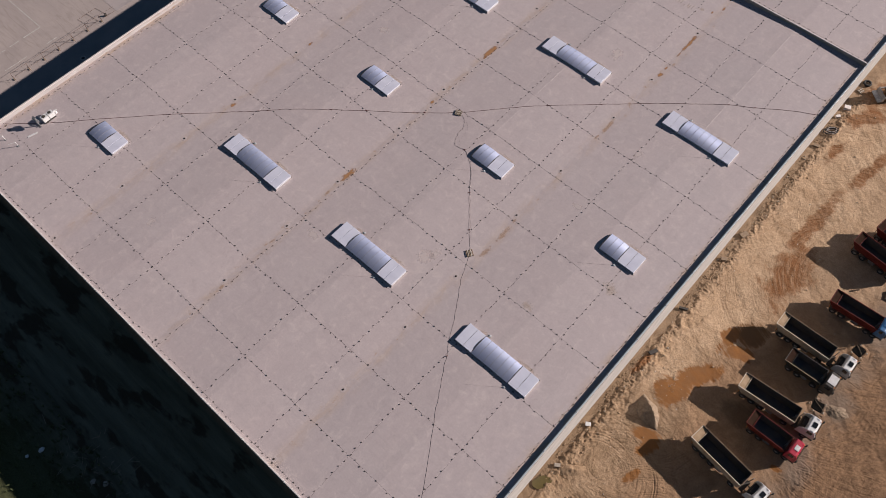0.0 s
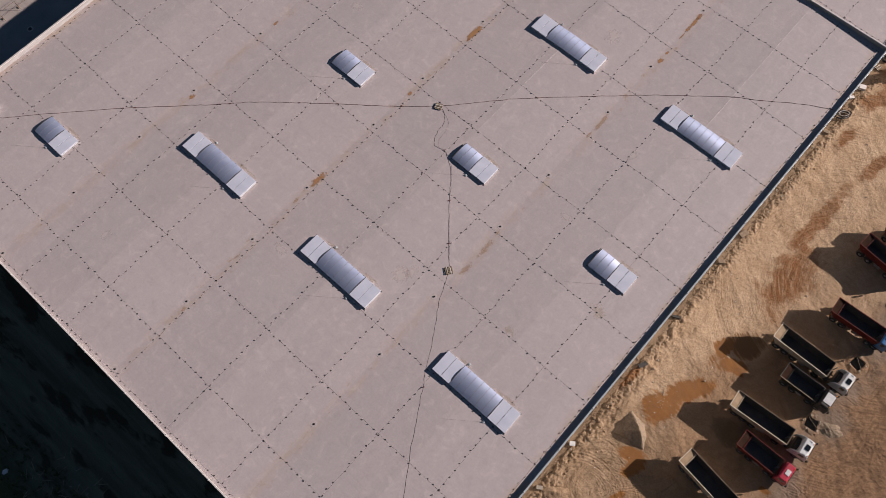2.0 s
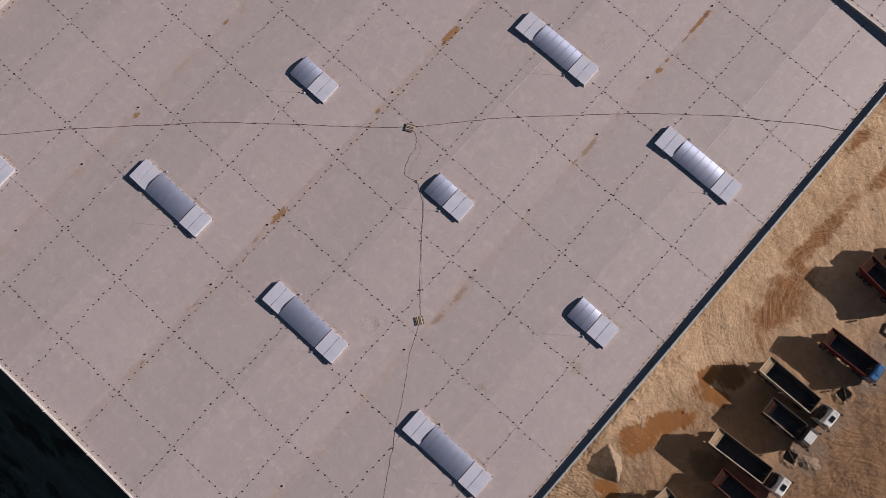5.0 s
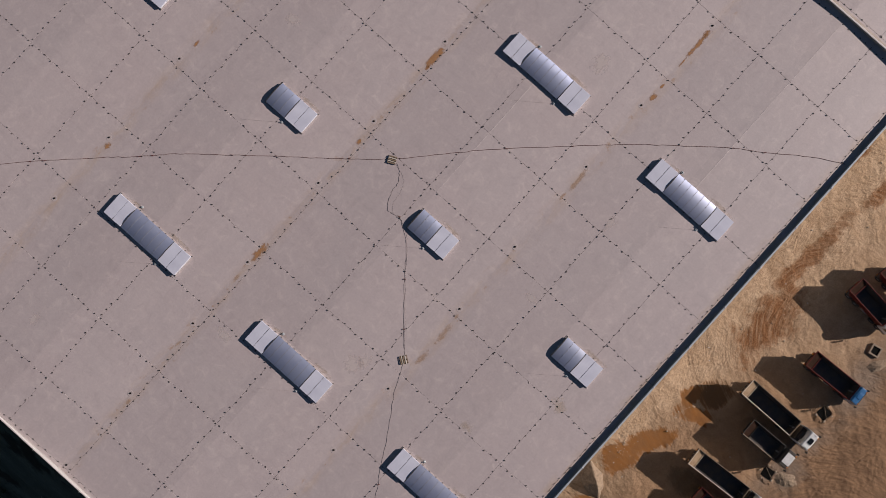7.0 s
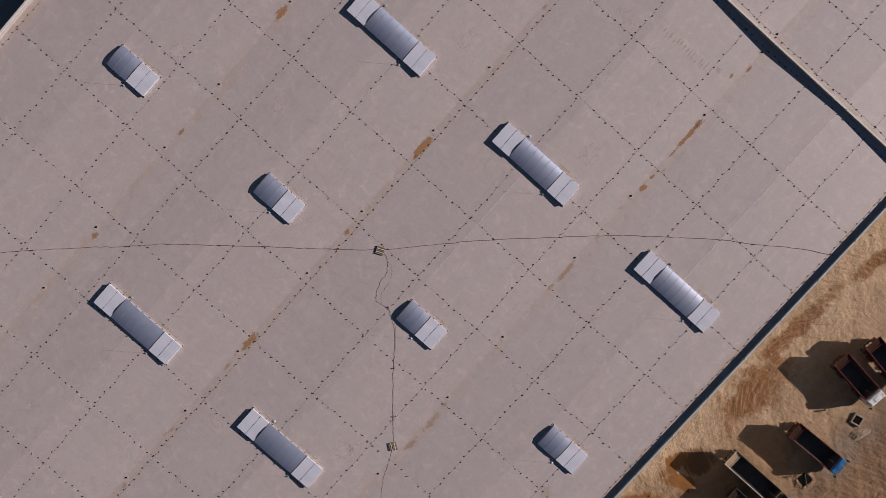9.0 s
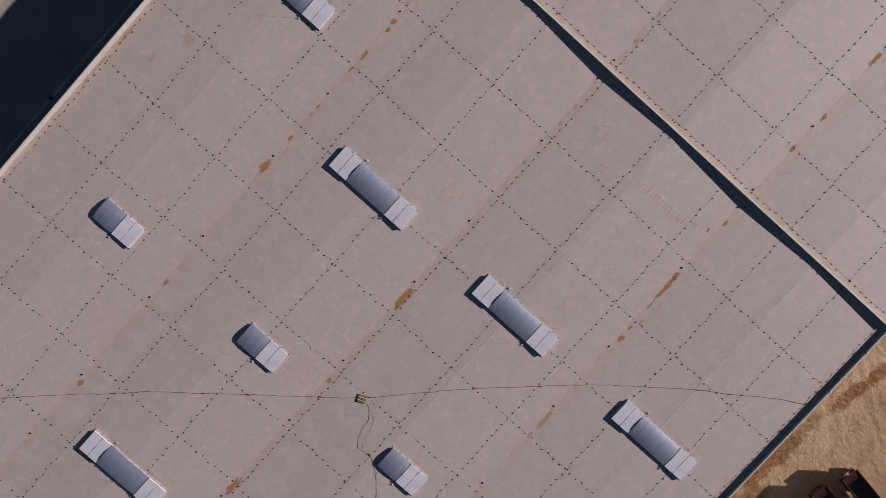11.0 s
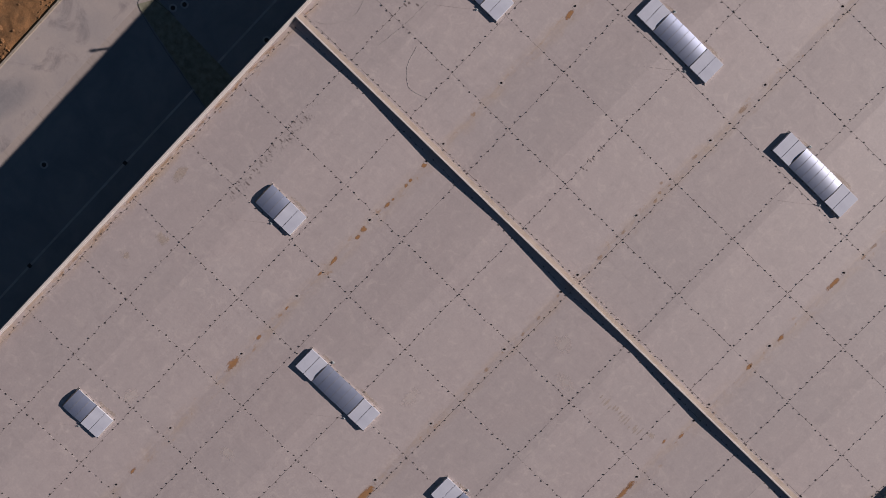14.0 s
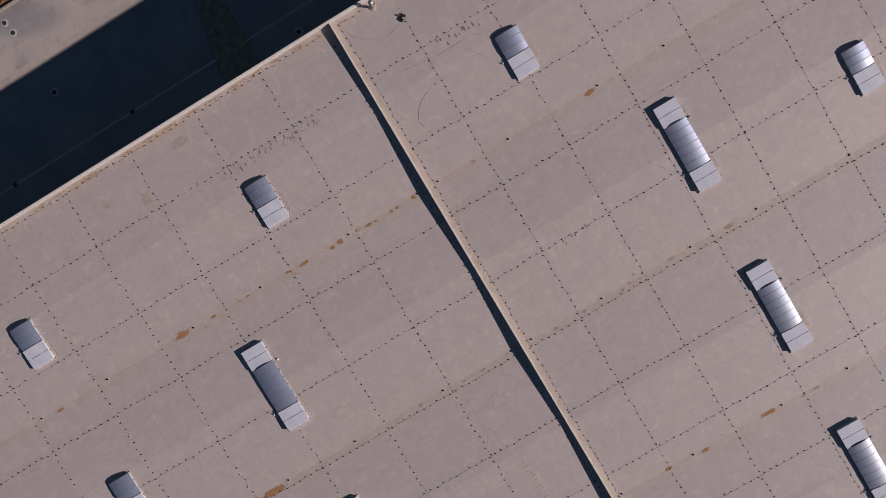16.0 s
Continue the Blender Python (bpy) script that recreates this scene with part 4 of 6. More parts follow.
# rust patches that lie on the slabs downstream of the drains
STAINS = [(0.35, 20.6, 0.5, 1.7), (0.5, 18.9, 0.3, 0.5), (0.3, 6.95, 0.42, 0.6), (0.25, -11.0, 0.45, 1.3), (0.25, -14.9, 0.3, 0.9), (0.3, -25.4, 0.35, 0.7), (0.5, -34.6, 0.3, 0.6),
          (22.9, -0.9, 0.35, 0.7), (23.1, -3.6, 0.35, 1.6), (23.1, -7.4, 0.35, 1.3), (22.9, 21.0, 0.3, 1.6), (22.8, 18.2, 0.25, 0.9), (22.8, 44.0, 0.45, 0.9), (22.75, 42.2, 0.32, 1.9), (22.8, 39.8, 0.18, 1.0), (22.9, 34.2, 0.4, 0.8), (22.9, 35.9, 0.2, 0.5), (22.8, 52.5, 0.25, 0.6), (21.8, 50.7, 0.25, 0.5),
          (-22.3, 21.0, 0.45, 1.15), (-22.3, 25.6, 0.2, 0.5), (-22.3, 30.6, 0.2, 0.5), (-22.3, 36.3, 0.2, 0.5), (-44.7, 14.5, 0.2, 1.0), (-44.7, 17.0, 0.2, 1.5),
          (-22.2, 43.9, 0.42, 0.7), (-22.05, 42.7, 0.28, 0.6), (-22.2, 38.7, 0.3, 0.9), (-22.2, 48.0, 0.28, 0.6), (-22.15, 48.9, 0.2, 0.3), (-22.2, 51.2, 0.28, 0.45), (-22.2, 52.0, 0.2, 0.3), (-22.3, 54.6, 0.3, 0.7),
          (-0.6, 72.4, 0.2, 0.3), (0.3, 72.9, 0.25, 0.35), (0.1, 71.5, 0.22, 0.35), (0.4, 70.5, 0.25, 0.4), (0.3, 65.2, 0.28, 0.5), (0.4, 61.0, 0.3, 0.8), (0.3, 50.8, 0.25, 0.5), (0.3, 48.1, 0.25, 0.6), (0.2, 42.0, 0.28, 0.8),
          (-44.65, 38.6, 0.2, 0.35), (-44.6, 52.1, 0.22, 0.5), (-44.5, 57.7, 0.22, 0.6), (-44.6, 45.5, 0.2, 0.3), (-44.6, 22.0, 0.3, 2.4), (-21.9, -13.6, 0.4, 0.7), (-22.1, 2.7, 0.3, 0.7), (-22.2, 78.9, 0.38, 1.0),
          (22.8, 84.6, 0.25, 0.9), (22.85, 82.9, 0.2, 0.5), (22.6, 78.2, 0.3, 1.1), (22.8, 69.3, 0.28, 0.8), (22.6, 64.2, 0.3, 0.7), (0.1, 85.2, 0.35, 0.9), (0.05, 77.5, 0.3, 0.7)]
STAINS += [(-44.72, 27.2 + 3.1 * i, 0.16, 1.3) for i in range(9)]


def patch(name, a, c, rx, ry, material):
    """A thin oval film that follows the fall of the roof."""
    b = bmesh.new()
    line = bends(a - rx, a + rx)
    xs = sorted(set([a + rx * math.cos(math.pi * n / 14) for n in range(15)] + line[1:-1]))
    rows = []
    for x in xs:
        u = (x - a) / rx
        v = math.sqrt(max(0.0, 1 - u * u))
        rows.append([b.verts.new((u, w * v, roof_z(x) + 0.006)) for w in (-1, 0, 1)])
    for p, q in zip(rows, rows[1:]):
        for n in range(2):
            b.faces.new((p[n], q[n], q[n + 1], p[n + 1]))
    o = part(name, b, material, deck)
    o.matrix_local = Matrix.Translation((a, c, 0)) @ Matrix.Diagonal((rx, ry, 1, 1))


for a, c, rx, ry in STAINS:
    weak = (a > 22 and c < 30) or (abs(a) < 1 and c > 40) or c < -14 or abs(a) > 40 or rx > 1 or (a > 22 and c > 80)
    patch("rust_stain", a, c, rx * (1.3 if ry > 1 else 1.05), ry * (1.3 if ry > 1 else 0.95), M_RUNOFF if weak else M_RUST)

# pale dried films, dark rub marks and ochre dust
for a, c, rx, ry in ((-14.45, -34.75, 0.75, 1.1), (17.4, -13.3, 1.5, 1.3), (18.3, -12.2, 0.9, 1.2), (27.9, 6.6, 1.2, 0.6), (3.6, -21.0, 1.4, 0.7), (-4.0, 33.0, 1.0, 1.6), (15.6, 33.0, 1.2, 1.7), (-15.5, 12.5, 1.3, 0.8), (8.0, 47.5, 1.6, 0.9), (-28.5, 9.5, 1.0, 1.5), (29.2, 19.6, 0.8, 1.4), (4.6, 50.6, 1.5, 1.2)):
    patch("lime_film", a, c, rx, ry, M_FILM)
rng = random.Random(29)
for x0, y0, y1, n in ((-36.4, 36.0, 49.5, 20), (-36.2, 66.2, 71.6, 11), (-8.2, 66.5, 71.0, 6)):
    for i in range(n):
        patch("rub_mark", x0 + rng.uniform(-0.55, 0.55), y0 + (y1 - y0) * (i + rng.random()) / n, rng.uniform(0.22, 0.5), rng.uniform(0.10, 0.2), M_SCUFF)
for i in range(14):
    patch("ochre_mark", 12.4 + 0.5 * i + rng.uniform(-0.1, 0.1), 49.2 + rng.uniform(-0.35, 0.35), rng.uniform(0.14, 0.24), rng.uniform(0.5, 0.85), M_OCHRE)
for a, c in LONGS:
    patch("ochre_mark", a + 3.4, c + 1.85, 2.4, 0.34, M_OCHRE)
    patch("ochre_mark", a - 3.2, c + 1.8, 1.5, 0.26, M_OCHRE)
for a, c in SHORTS:
    patch("ochre_mark", a + 1.2, c + 1.85, 2.0, 0.34, M_OCHRE)
for a, c, rx, ry in ((38.9, -0.6, 1.3, 1.2), (20.2, 50.0, 0.9, 0.5), (32.5, -9.8, 1.0, 0.8), (-40.6, 21.6, 0.9, 0.7), (-38.8, 26.3, 1.2, 0.8), (-42.6, 33.5, 0.8, 1.6)):
    patch("ochre_mark", a, c, rx, ry, M_OCHRE)

# ---- cables over the roof ----
rng = random.Random(3)
b = bmesh.new()
tube(b, lay(smooth_line([(-44.9, -38.9), (-39.6, -34.0), (-35.3, -29.5), (-27.55, -21.16), (-21.97, -15.57), (-18.16, -11.94), (-14.6, -8.39), (-10.25, -4.7), (-5.9, -1.0),
                     (-1.5, 2.64), (4.67, 7.98), (8.8, 12.45), (13.96, 17.9), (19.66, 23.41), (24.94, 28.35), (29.1, 31.85), (34.0, 35.8), (37.2, 37.95), (41.4, 41.05), (45.2, 43.3)],
                    8, 0.05, rng), 0.026), 0.026, 6)
tagged(part("cable", b, M_CABLE), "long dark red power cable laid across the roof", "cable", "cables on the roof")
b = bmesh.new()
tube(b, lay(smooth_line([(4.9, 7.9), (6.0, 7.7), (7.1, 6.4), (7.2, 5.2), (8.1, 3.32), (9.0, 3.1), (9.9, 3.4), (11.0, 2.8), (12.7, 1.55), (15.26, -1.64), (19.2, -6.2), (21.6, -8.9), (23.56, -12.8),
                     (26.0, -16.6), (27.9, -20.0), (29.2, -21.9), (31.4, -25.6), (33.8, -29.3), (38.6, -36.5), (42.0, -41.5), (44.6, -45.2)], 8, 0.07, rng), 0.014), 0.012, 6)
tagged(part("cable", b, M_WIRE), "thin dark cable winding over the roof slabs", "cable", "cables on the roof")
for a, c in ((-18.1, -11.9), (-17.0, -10.8), (-26.3, -19.9), (-27.5, -21.1), (0.8, 4.65), (14.0, 17.9), (19.2, -6.2), (15.3, -1.7), (9.9, 3.4), (29.2, -21.9), (-5.9, -1.0), (-9.9, -4.4), (34.0, 35.8), (37.2, 37.95), (19.7, 23.4)):
    b = bmesh.new()
    slab(b, -0.16, 0.16, -0.05, 0.05, 0.0, 0.09, 0.02)
    o = tagged(part("cable_joint", b, M_CABLE), "small dark red joint on the power cable", "joint", "cable joints")
    o.matrix_world = pose(a, c, roof_z(a), rz=46 + rng.uniform(-12, 12))


b = bmesh.new()
pts = [(EAST + 0.03, -45.0 + 1.5 * i, ROOF - 0.25 - 0.16 * abs(math.sin(0.5 * i)) + rng.uniform(-0.03, 0.03)) for i in range(78)]
tube(b, pts, 0.012, 5)
tagged(part("conductor_wire", b, M_WIRE), "thin slack wire along the outer wall face", "wire", "conductor wires")
b = bmesh.new()
tube(b, lay(smooth_line([(21.7, -8.8), (19.3, -6.1), (15.38, -1.6), (12.8, 1.62), (11.1, 2.9), (10.0, 3.3), (9.1, 3.25), (8.3, 4.2), (8.1, 5.6), (7.4, 7.0), (6.1, 7.6), (5.0, 7.8)], 8, 0.06, rng), 0.012), 0.006, 5)
tagged(part("cable", b, M_GUY), "thin grey lead laid beside the cable", "cable", "cables on the roof")


def pallet(m):
    root = thing("pallet", m, "small dark slatted pallet holding the cables", "pallet", "cable pallets")
    for i in range(5):
        b = slab(bmesh.new(), -0.5, 0.5, -0.46 + 0.2 * i, -0.34 + 0.2 * i, 0.12, 0.15, 0.006)
        part("slat", b, M_RAIL if i % 2 else M_WOOD, root)
    for i in range(3):
        b = slab(bmesh.new(), -0.48 + 0.42 * i, -0.36 + 0.42 * i, -0.46, 0.46, 0.0, 0.12, 0.006)
        part("bearer", b, M_DARK, root)
    return root


p0 = pallet(pose(4.75, 7.9, roof_z(4.75), rz=25))
copy_thing(p0, pose(21.65, -8.9, roof_z(21.65), rz=-35))

# ---- small roof things at the shaded edge ----
root = thing("antenna_unit", pose(-40.4, -35.4, roof_z(-40.4), rz=92), "pale antenna boxes on a short steel mast", "antenna")
b = bmesh.new()
slab(b, -0.5, 0.5, -0.06, 0.06, 0.0, 0.08)
slab(b, -0.06, 0.06, -0.5, 0.5, 0.08, 0.16)
rod(b, (0, 0, 0.1), (0, 0, 1.9), 0.09, 0.08, 10)
slab(b, -0.22, 0.22, -0.55, 0.55, 1.1, 1.5, 0.04)
part("mast", b, M_STEEL, root)
for i in range(2):
    b = slab(bmesh.new(), 0.75 + 1.02 * i, 1.70 + 1.02 * i, -0.42, 0.42, 0.18, 0.95, 0.03)
    o = part("unit_box", b, M_WHITE, root, "pale ribbed equipment box")
    part("fan_guard", rod(bmesh.new(), (1.2 + 1.02 * i, 0.05, 0.95), (1.2 + 1.02 * i, 0.05, 0.985), 0.27, 0.27, 16), M_DARK, o)
    part("bearer", slab(bmesh.new(), 0.80 + 1.02 * i, 1.65 + 1.02 * i, -0.5, -0.42, 0.0, 0.18), M_DARK, o)
b = bmesh.new()
rod(b, (3.0, 0.1, 0.0), (3.0, 0.1, 0.55), 0.22, 0.22, 12)
rod(b, (2.8, 0.1, 0.5), (3.35, 0.1, 0.5), 0.09, 0.09, 10)
part("dish", b, M_WHITE, root)
b = bmesh.new()
slab(b, -0.12, 0.12, -0.35, 0.35, 1.3, 1.95, 0.04)
part("panel_antenna", b, M_STEEL, root)


def guard_post(m):
    root = thing("guard_post", m, "short white steel guard post with a side rail", "post", "guard posts")
    b = bmesh.new()
    rod(b, (0, 0, 0), (0, 0, 1.0), 0.045, 0.045, 8)
    rod(b, (0, 0, 0.95), (-0.95, 0.1, 0.95), 0.04, 0.04, 8)
    part("rail", b, M_WHITE, root)
    part("foot", slab(bmesh.new(), -0.16, 0.16, -0.16, 0.16, 0, 0.03, 0.006), M_STEEL, root)
    return root


g0 = guard_post(pose(-42.0, -40.3, roof_z(-42.0), rz=60))
copy_thing(g0, pose(-39.5, -39.7, roof_z(-39.5), rz=70))
plank = part("plank", slab(bmesh.new(), -0.75, 0.75, -0.14, 0.14, 0.0, 0.05, 0.008), M_WHITE)
plank.matrix_world = pose(-39.7, -37.1, roof_z(-39.7) + 0.006, rz=75)
tagged(plank, "pale painted plank lying on the roof", "plank")

root = thing("vent_pipe", pose(-44.0, 61.8, roof_z(-44.0)), "pale round vent pipe with a rain cap", "pipe")
b = bmesh.new()
rod(b, (0, 0, 0.0), (0, 0, 2.3), 0.17, 0.17, 18)
part("shaft", b, M_STEEL, root)
b = bmesh.new()
rod(b, (0, 0, 2.45), (0, 0, 2.68), 0.30, 0.10, 20)
rod(b, (0, 0, 2.3), (0, 0, 2.45), 0.03, 0.03, 6)
part("rain_cap", b, M_STEEL, root)
part("base_flange", rod(bmesh.new(), (0, 0, 0), (0, 0, 0.08), 0.42, 0.36, 18), M_UPSTAND, root)

rng = random.Random(8)
b = bmesh.new()
for i in range(16):
    lump(b, (rng.gauss(0, 0.24), rng.gauss(0, 0.16), 0.07 + rng.random() * 0.08), rng.uniform(0.08, 0.16), rng)
o = part("sack_heap", b, M_BLACK)
o.matrix_world = pose(-41.2, 64.1, roof_z(-41.2))
tagged(o, "small heap of crumpled black sacks on the roof", "sacks")
for pts in ([(-43.2, 57.6), (-42.1, 58.2), (-40.9, 59.6), (-40.25, 61.7), (-40.8, 63.6)], [(-32.5, 63.8), (-31.9, 61.8), (-31.2, 60.7), (-29.7, 59.7), (-27.5, 60.3)],
            [(-35.8, 60.8), (-35.2, 65.5), (-35.1, 70.2), (-34.0, 73.0)]):
    b = bmesh.new()
    tube(b, lay(smooth_line(pts, 8, 0.02, rng), 0.014), 0.014, 4)
    tagged(part("wire", b, M_LOOSE), "thin wire curling loosely over the roof", "wire", "loose wires")


def rod_holder(m):
    root = thing("conductor_holder", m, "small pale lightning conductor holder on the coping", "holder", "conductor holders")
    b = slab(bmesh.new(), -0.09, 0.09, -0.08, 0.08, 0.0, 0.05, 0.01)
    part("foot", b, M_WHITE, root)
    b = bmesh.new()
    rod(b, (0, 0, 0.04), (0, 0, 0.13), 0.025, 0.025, 8)
    slab(b, -0.12, 0.12, -0.03, 0.03, 0.12, 0.15)
    part("clamp", b, M_WHITE, root)
    return root


first = None
for m in [pose(EAST - 0.08, -42 + 6.3 * i, ROOF + UP + 0.016) for i in range(27)] + [pose(-41 + 7.4 * i, SOUTH + 0.065, ROOF + UP + 0.016, rz=90) for i in range(12)]:
    if first is None:
        first = rod_holder(m)
    else:
        copy_thing(first, m)

# ---- trucks ----


def wheel(parent, x, y, r, twin):
    w = 0.52 if twin else 0.32
    b = bmesh.new()
    s = 1 if y > 0 else -1
    prof = [(r * 0.55, -w / 2), (r * 0.92, -w / 2), (r, -w / 2 + 0.05), (r, w / 2 - 0.05), (r * 0.92, w / 2), (r * 0.55, w / 2)]
    n = 20
    rings = [[b.verts.new((x + p * math.cos(2 * math.pi * i / n), y + q, r + p * math.sin(2 * math.pi * i / n))) for i in range(n)] for p, q in prof]
    for p, q in zip(rings, rings[1:] + rings[:1]):
        for i in range(n):
            b.faces.new((p[i], p[(i + 1) % n], q[(i + 1) % n], q[i]))
    bmesh.ops.recalc_face_normals(b, faces=b.faces)
    hub = new("wheel")
    hub.parent = parent
    part("tyre", b, M_BLACK, hub)
    b = bmesh.new()
    rod(b, (x, y - s * 0.02, r), (x, y + s * (w / 2 - 0.06), r), r * 0.56, r * 0.5, 16)
    rod(b, (x, y, r), (x, y + s * (w / 2 - 0.01), r), r * 0.2, r * 0.16, 10)
    part("rim", b, M_STEEL, hub)


def tub(root, x0, x1, half, z0, z1, paint, rake, dusty):
    """An open tipper body: raked tail, ribbed sides, hollow inside."""
    t = 0.07
    hw0 = half - 0.10
    # outer shell and inner hollow as one thick-walled body
    b = bmesh.new()
    out_top = [(x0, -half), (x1, -half), (x1, half), (x0, half)]
    out_low = [(x0 + rake, -hw0), (x1 - 0.05, -hw0), (x1 - 0.05, hw0), (x0 + rake, hw0)]
    in_top = [(x0 + t, -half + t), (x1 - t, -half + t), (x1 - t, half - t), (x0 + t, half - t)]
    in_low = [(x0 + rake + t, -hw0 + t + 0.12), (x1 - t - 0.1, -hw0 + t + 0.12), (x1 - t - 0.1, hw0 - t - 0.12), (x0 + rake + t, hw0 - t - 0.12)]
    ot = [b.verts.new((*p, z1)) for p in out_top]
    ol = [b.verts.new((*p, z0)) for p in out_low]
    it = [b.verts.new((*p, z1)) for p in in_top]
    for i in range(4):
        j = (i + 1) % 4
        b.faces.new((ol[i], ol[j], ot[j], ot[i]))
        b.faces.new((ot[i], ot[j], it[j], it[i]))
    b.faces.new(ol[::-1])
    bmesh.ops.recalc_face_normals(b, faces=b.faces)
    body = part("tipper_body", b, paint, root)
    b = bmesh.new()
    a = [b.verts.new((*p, z1 - 0.004)) for p in in_top]
    c = [b.verts.new((*p, z0 + 0.10)) for p in in_low]
    for i in range(4):
        j = (i + 1) % 4
        b.faces.new((a[j], a[i], c[i], c[j]))
    b.faces.new(c)
    part("bed_lining", b, M_BED, body, "dark worn steel bed")
    b = bmesh.new()
    w = half - t
    v = [b.verts.new(p) for p in ((x0 + t, -w, z1 - 0.02), (x0 + t, w, z1 - 0.02), (x0 + 0.98, w, z1 - 0.20), (x0 + 0.98, -w, z1 - 0.20), (x0 + 1.02, -w, z1 - 0.75), (x0 + 1.02, w, z1 - 0.75))]
    b.faces.new((v[0], v[3], v[2], v[1]))
    b.faces.new((v[3], v[4], v[5], v[2]))
    ret = bmesh.ops.extrude_face_region(b, geom=b.faces[:])
    bmesh.ops.translate(b, vec=(-0.02, 0, -0.05), verts=[q for q in ret["geom"] if isinstance(q, bmesh.types.BMVert)])
    bmesh.ops.recalc_face_normals(b, faces=b.faces)
    part("tail_plate", b, M_BEDDUST if dusty else M_TAIL, body, "sloped tail plate")
    b = slab(bmesh.new(), x0 + 0.95, x0 + 1.05, -w, w, z1 - 0.22, z1 - 0.12, 0.015)
    part("tail_lip", b, paint, body)
    # rim rails and side ribs
    # sunlit and shaded rails of cream and dark bodies are painted in different colours
    lit = M_RAIL if paint is M_CREAM else (M_RED if paint is M_RED else M_OLDCONC)
    rim = M_RED if paint is M_RED else (M_DARK if paint is M_OLIVE else M_RAIL_SHADE)
    tail = M_RAIL if paint is M_CREAM else rim
    part("side_rail", slab(bmesh.new(), x0 - 0.02, x1 + 0.02, -half - 0.03, -half + 0.08, z1, z1 + 0.08, 0.015), lit, body)
    part("side_rail", slab(bmesh.new(), x0 - 0.02, x1 + 0.02, half - 0.05, half + 0.04, z1, z1 + 0.08, 0.015), rim, body)
    part("rear_rail", slab(bmesh.new(), x0 - 0.04, x0 + 0.05, -half + 0.07, half - 0.05, z1, z1 + 0.08, 0.015), tail, body)
    part("front_rail", slab(bmesh.new(), x1 - 0.06, x1 + 0.04, -half + 0.07, half - 0.05, z1, z1 + 0.12, 0.015), rim, body)
    n = max(5, int((x1 - x0) / 0.75))
    for i in range(n):
        c = x0 + rake + 0.15 + (x1 - x0 - rake - 0.4) * i / (n - 1)
        for s in (-1, 1):
            b = bmesh.new()
            p = [(c - 0.05, s * hw0), (c + 0.05, s * hw0)]
            lo = [b.verts.new((c + d, s * (hw0 + e), z0 + 0.02)) for d, e in ((-0.05, -0.02), (0.05, -0.02), (0.05, 0.07), (-0.05, 0.07))]
            hi = [b.verts.new((c + d, s * (half + e), z1 - 0.01)) for d, e in ((-0.05, -0.02), (0.05, -0.02), (0.05, 0.05), (-0.05, 0.05))]
            for q in range(4):
                b.faces.new((lo[q], lo[(q + 1) % 4], hi[(q + 1) % 4], hi[q]))
            b.faces.new(lo)
            b.faces.new(hi[::-1])
            bmesh.ops.recalc_face_normals(b, faces=b.faces)
            part("side_rib", b, paint, body)
    for i in range(4):
        w = -half + 0.35 + (2 * half - 0.7) * i / 3
        b = bmesh.new()
        slab(b, x0 + rake * 0.35 - 0.05, x0 + rake * 0.35 + 0.03, w - 0.05, w + 0.05, z0 + 0.15, z1 - 0.1, 0, None)
        part("tail_bar", b, paint, body)
    return body


